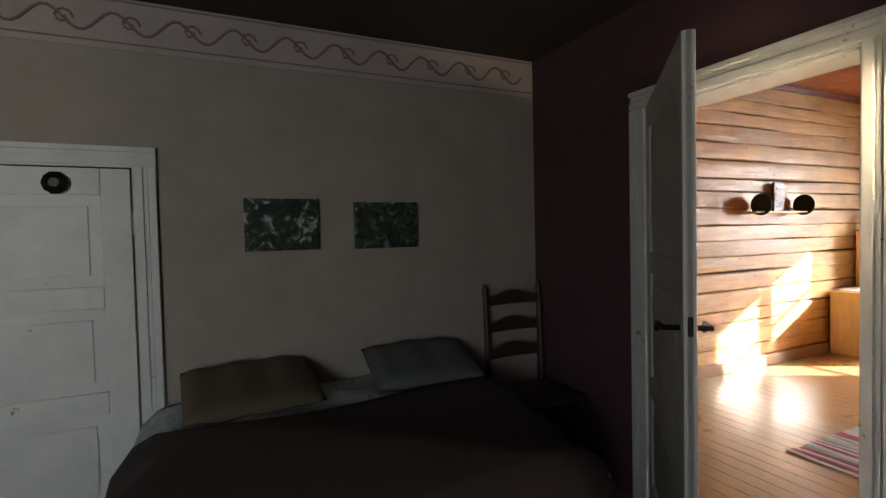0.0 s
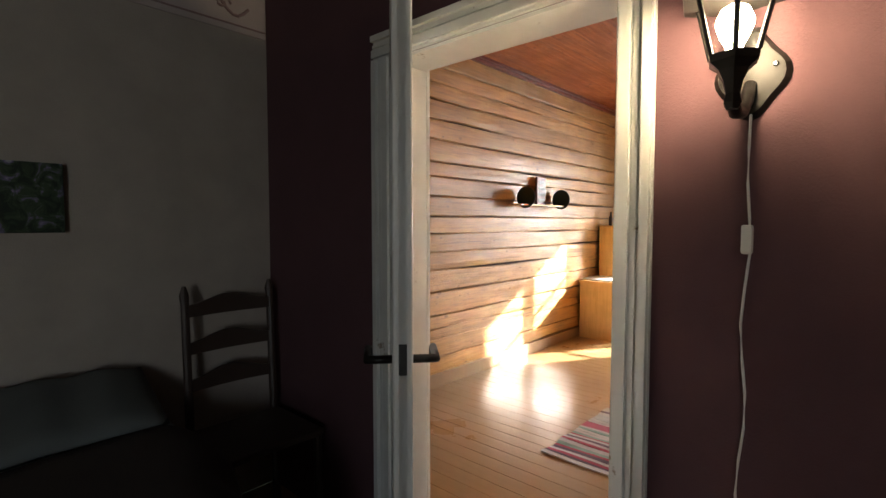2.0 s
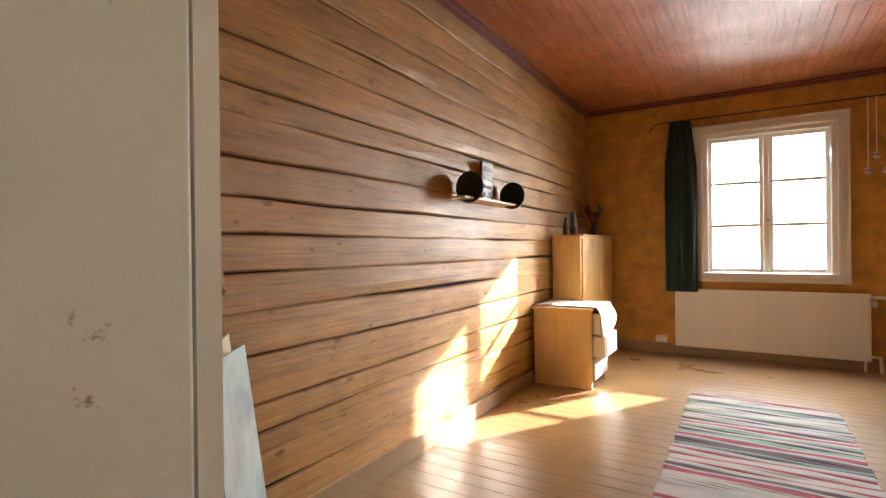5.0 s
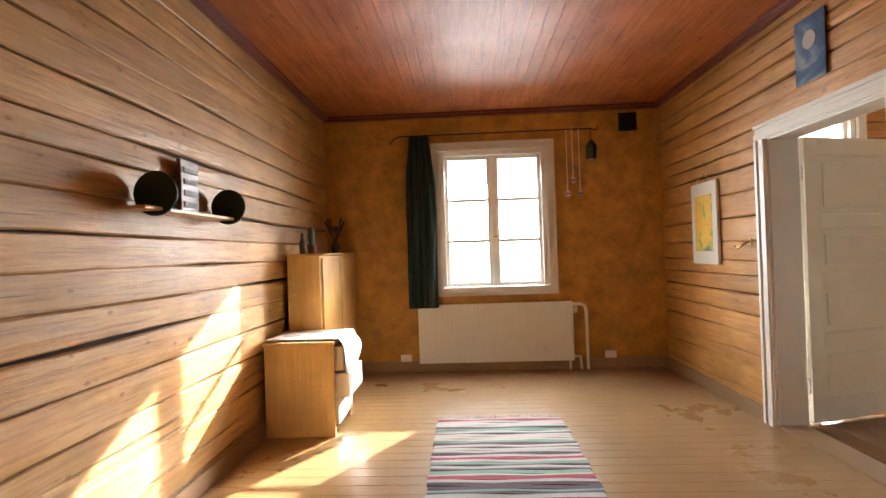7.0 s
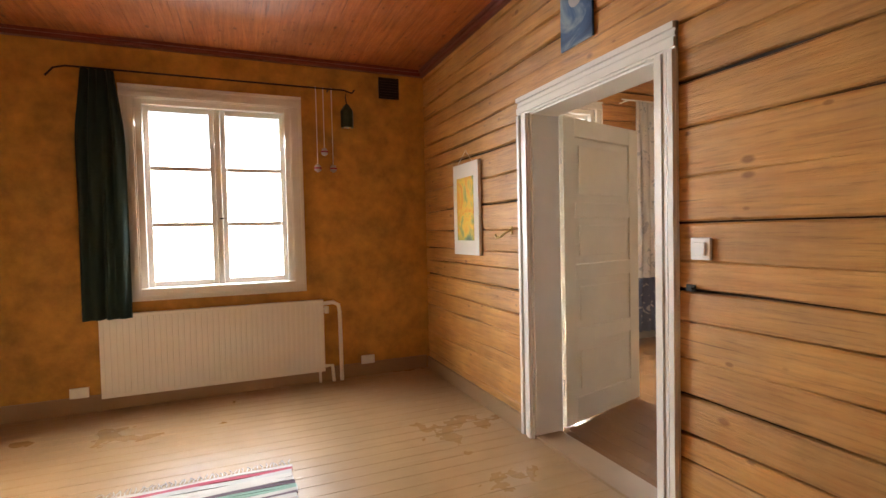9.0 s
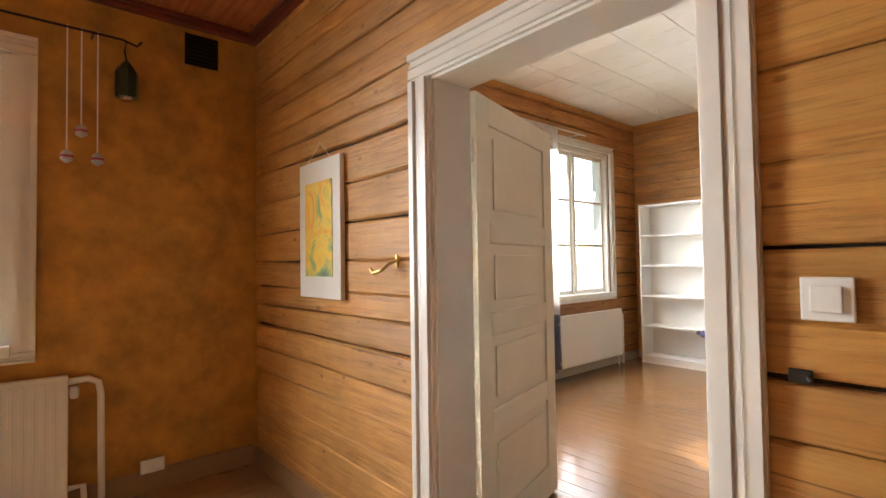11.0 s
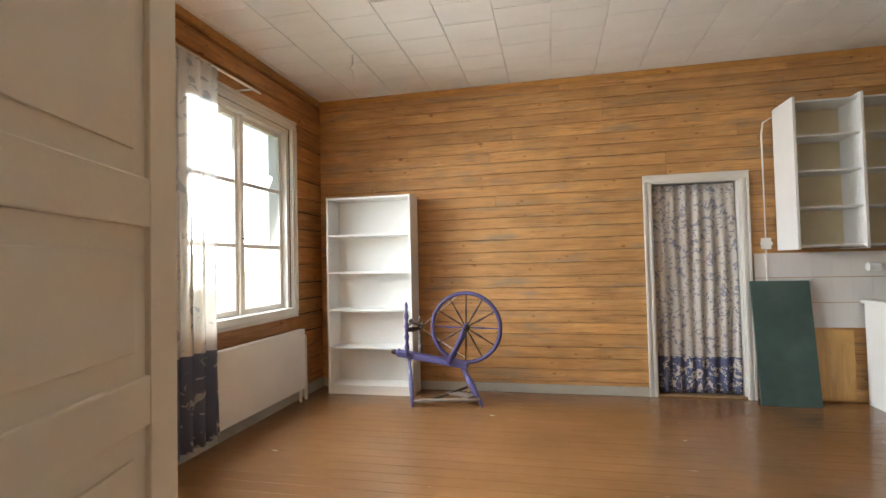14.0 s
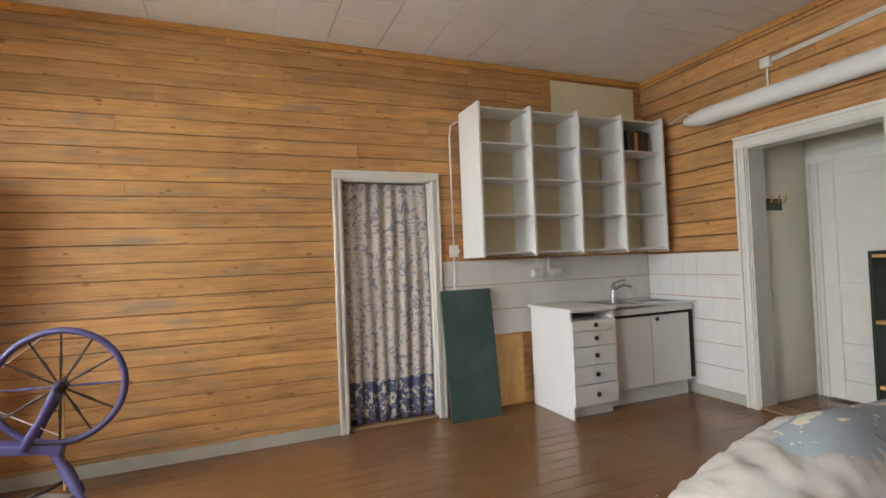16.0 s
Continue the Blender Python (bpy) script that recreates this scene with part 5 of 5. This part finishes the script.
# ---- wall tiles, floor boards and logs, piece by piece ----
tile_thing = thing("tile_backsplash", "white tiled panel behind the sink", "tiles", "", "structure")
for r, z in enumerate((0.64, 0.86, 1.08)):
    for c in range(15):
        a = 2.45 + c * 0.15
        part("tile", box(a, a + 0.149, -4.352, -4.338, z, z + 0.214, 0.0), M_TILE, tile_thing)
tile_west = thing("tile_wall_west", "white tiled panel beside the hall door", "tiles", "", "structure")
for r in range(6):
    for c in range(7):
        a = -4.336 + c * 0.1425
        part("tile", box(2.42, 2.446, a, a + 0.1415, 0.09 + r * 0.2, 0.284 + r * 0.2), M_TILE, tile_west)
solid("baseboard_kitchen_west", box(2.42, 2.45, -4.336, -3.337, 0, 0.085, 0.003), M_BASEG, "grey painted baseboard under the tiles", "baseboard", "structure")

floor_y = solid("floor_yellow", box(3.031, 8.86, 0.5, 4.275, -0.1, -0.012), M_GAP, "tan painted wooden board floor", "floor", "structure")
for i in range(54):
    a = 3.031 + i * 0.108
    part("floor_board", box(a, min(a + 0.106, 8.86), 0.5, 4.275, -0.011, 0.0, 0.0015), M_FLOORY, floor_y)
floor_k = solid("floor_kitchen", box(2.25, 8.91, -4.6, 0.499, -0.1, -0.012), M_GAP, "glossy brown painted board floor, worn", "floor", "structure")
for i in range(43):
    a = -4.6 + i * 0.119
    part("floor_board", box(2.25, 8.91, a, min(a + 0.1175, 0.499), -0.011, 0.0, 0.0015), M_FLOORK, floor_k)

log_face(wall_north, "log", 0, 4.275, -1, 3.121, 8.86, 0.0, YC, [], M_LOG, 0.085, 0.19, 0.028, 0.018, 3, gap=0.003)
log_face(wall_south, "log", 0, 0.63, 1, 3.121, 8.859, 0.0, YC, [(5.965, 7.14, 0, 2.08)], M_LOGS, 0.1, 0.19, 0.03, 0.02, 5, gap=0.004)
log_face(wall_south, "log", 0, 0.5, -1, 2.42, 8.9, 0.0, KC, [(5.965, 7.14, 0, 2.08)], M_LOGS, 0.12, 0.2, 0.03, 0.01, 8, gap=0.008)
log_face(wall_kitchen_east, "log", 1, 8.91, -1, -4.364, 0.47, 0.0, KC, [(-3.79, -2.25, 0.8, 2.66), (-1.43, -0.07, 0.8, 2.66)], M_LOGY, 0.13, 0.19, 0.032, 0.01, 6, gap=0.008)
log_face(wall_kitchen_south, "board", 0, -4.365, 1, 2.42, 8.88, 0.0, KC, [(4.73, 5.6, 0, 2.035)], M_BOARD, 0.105, 0.125, 0.012, 0.0015, 7, 3.2, gap=0.002)
log_face(wall_kitchen_west, "board", 1, 2.415, 1, -4.345, 0.47, 0.0, KC, [(-3.325, -2.21, 0, 2.215)], M_BOARDY, 0.13, 0.17, 0.022, 0.003, 9, 2.5, gap=0.005)
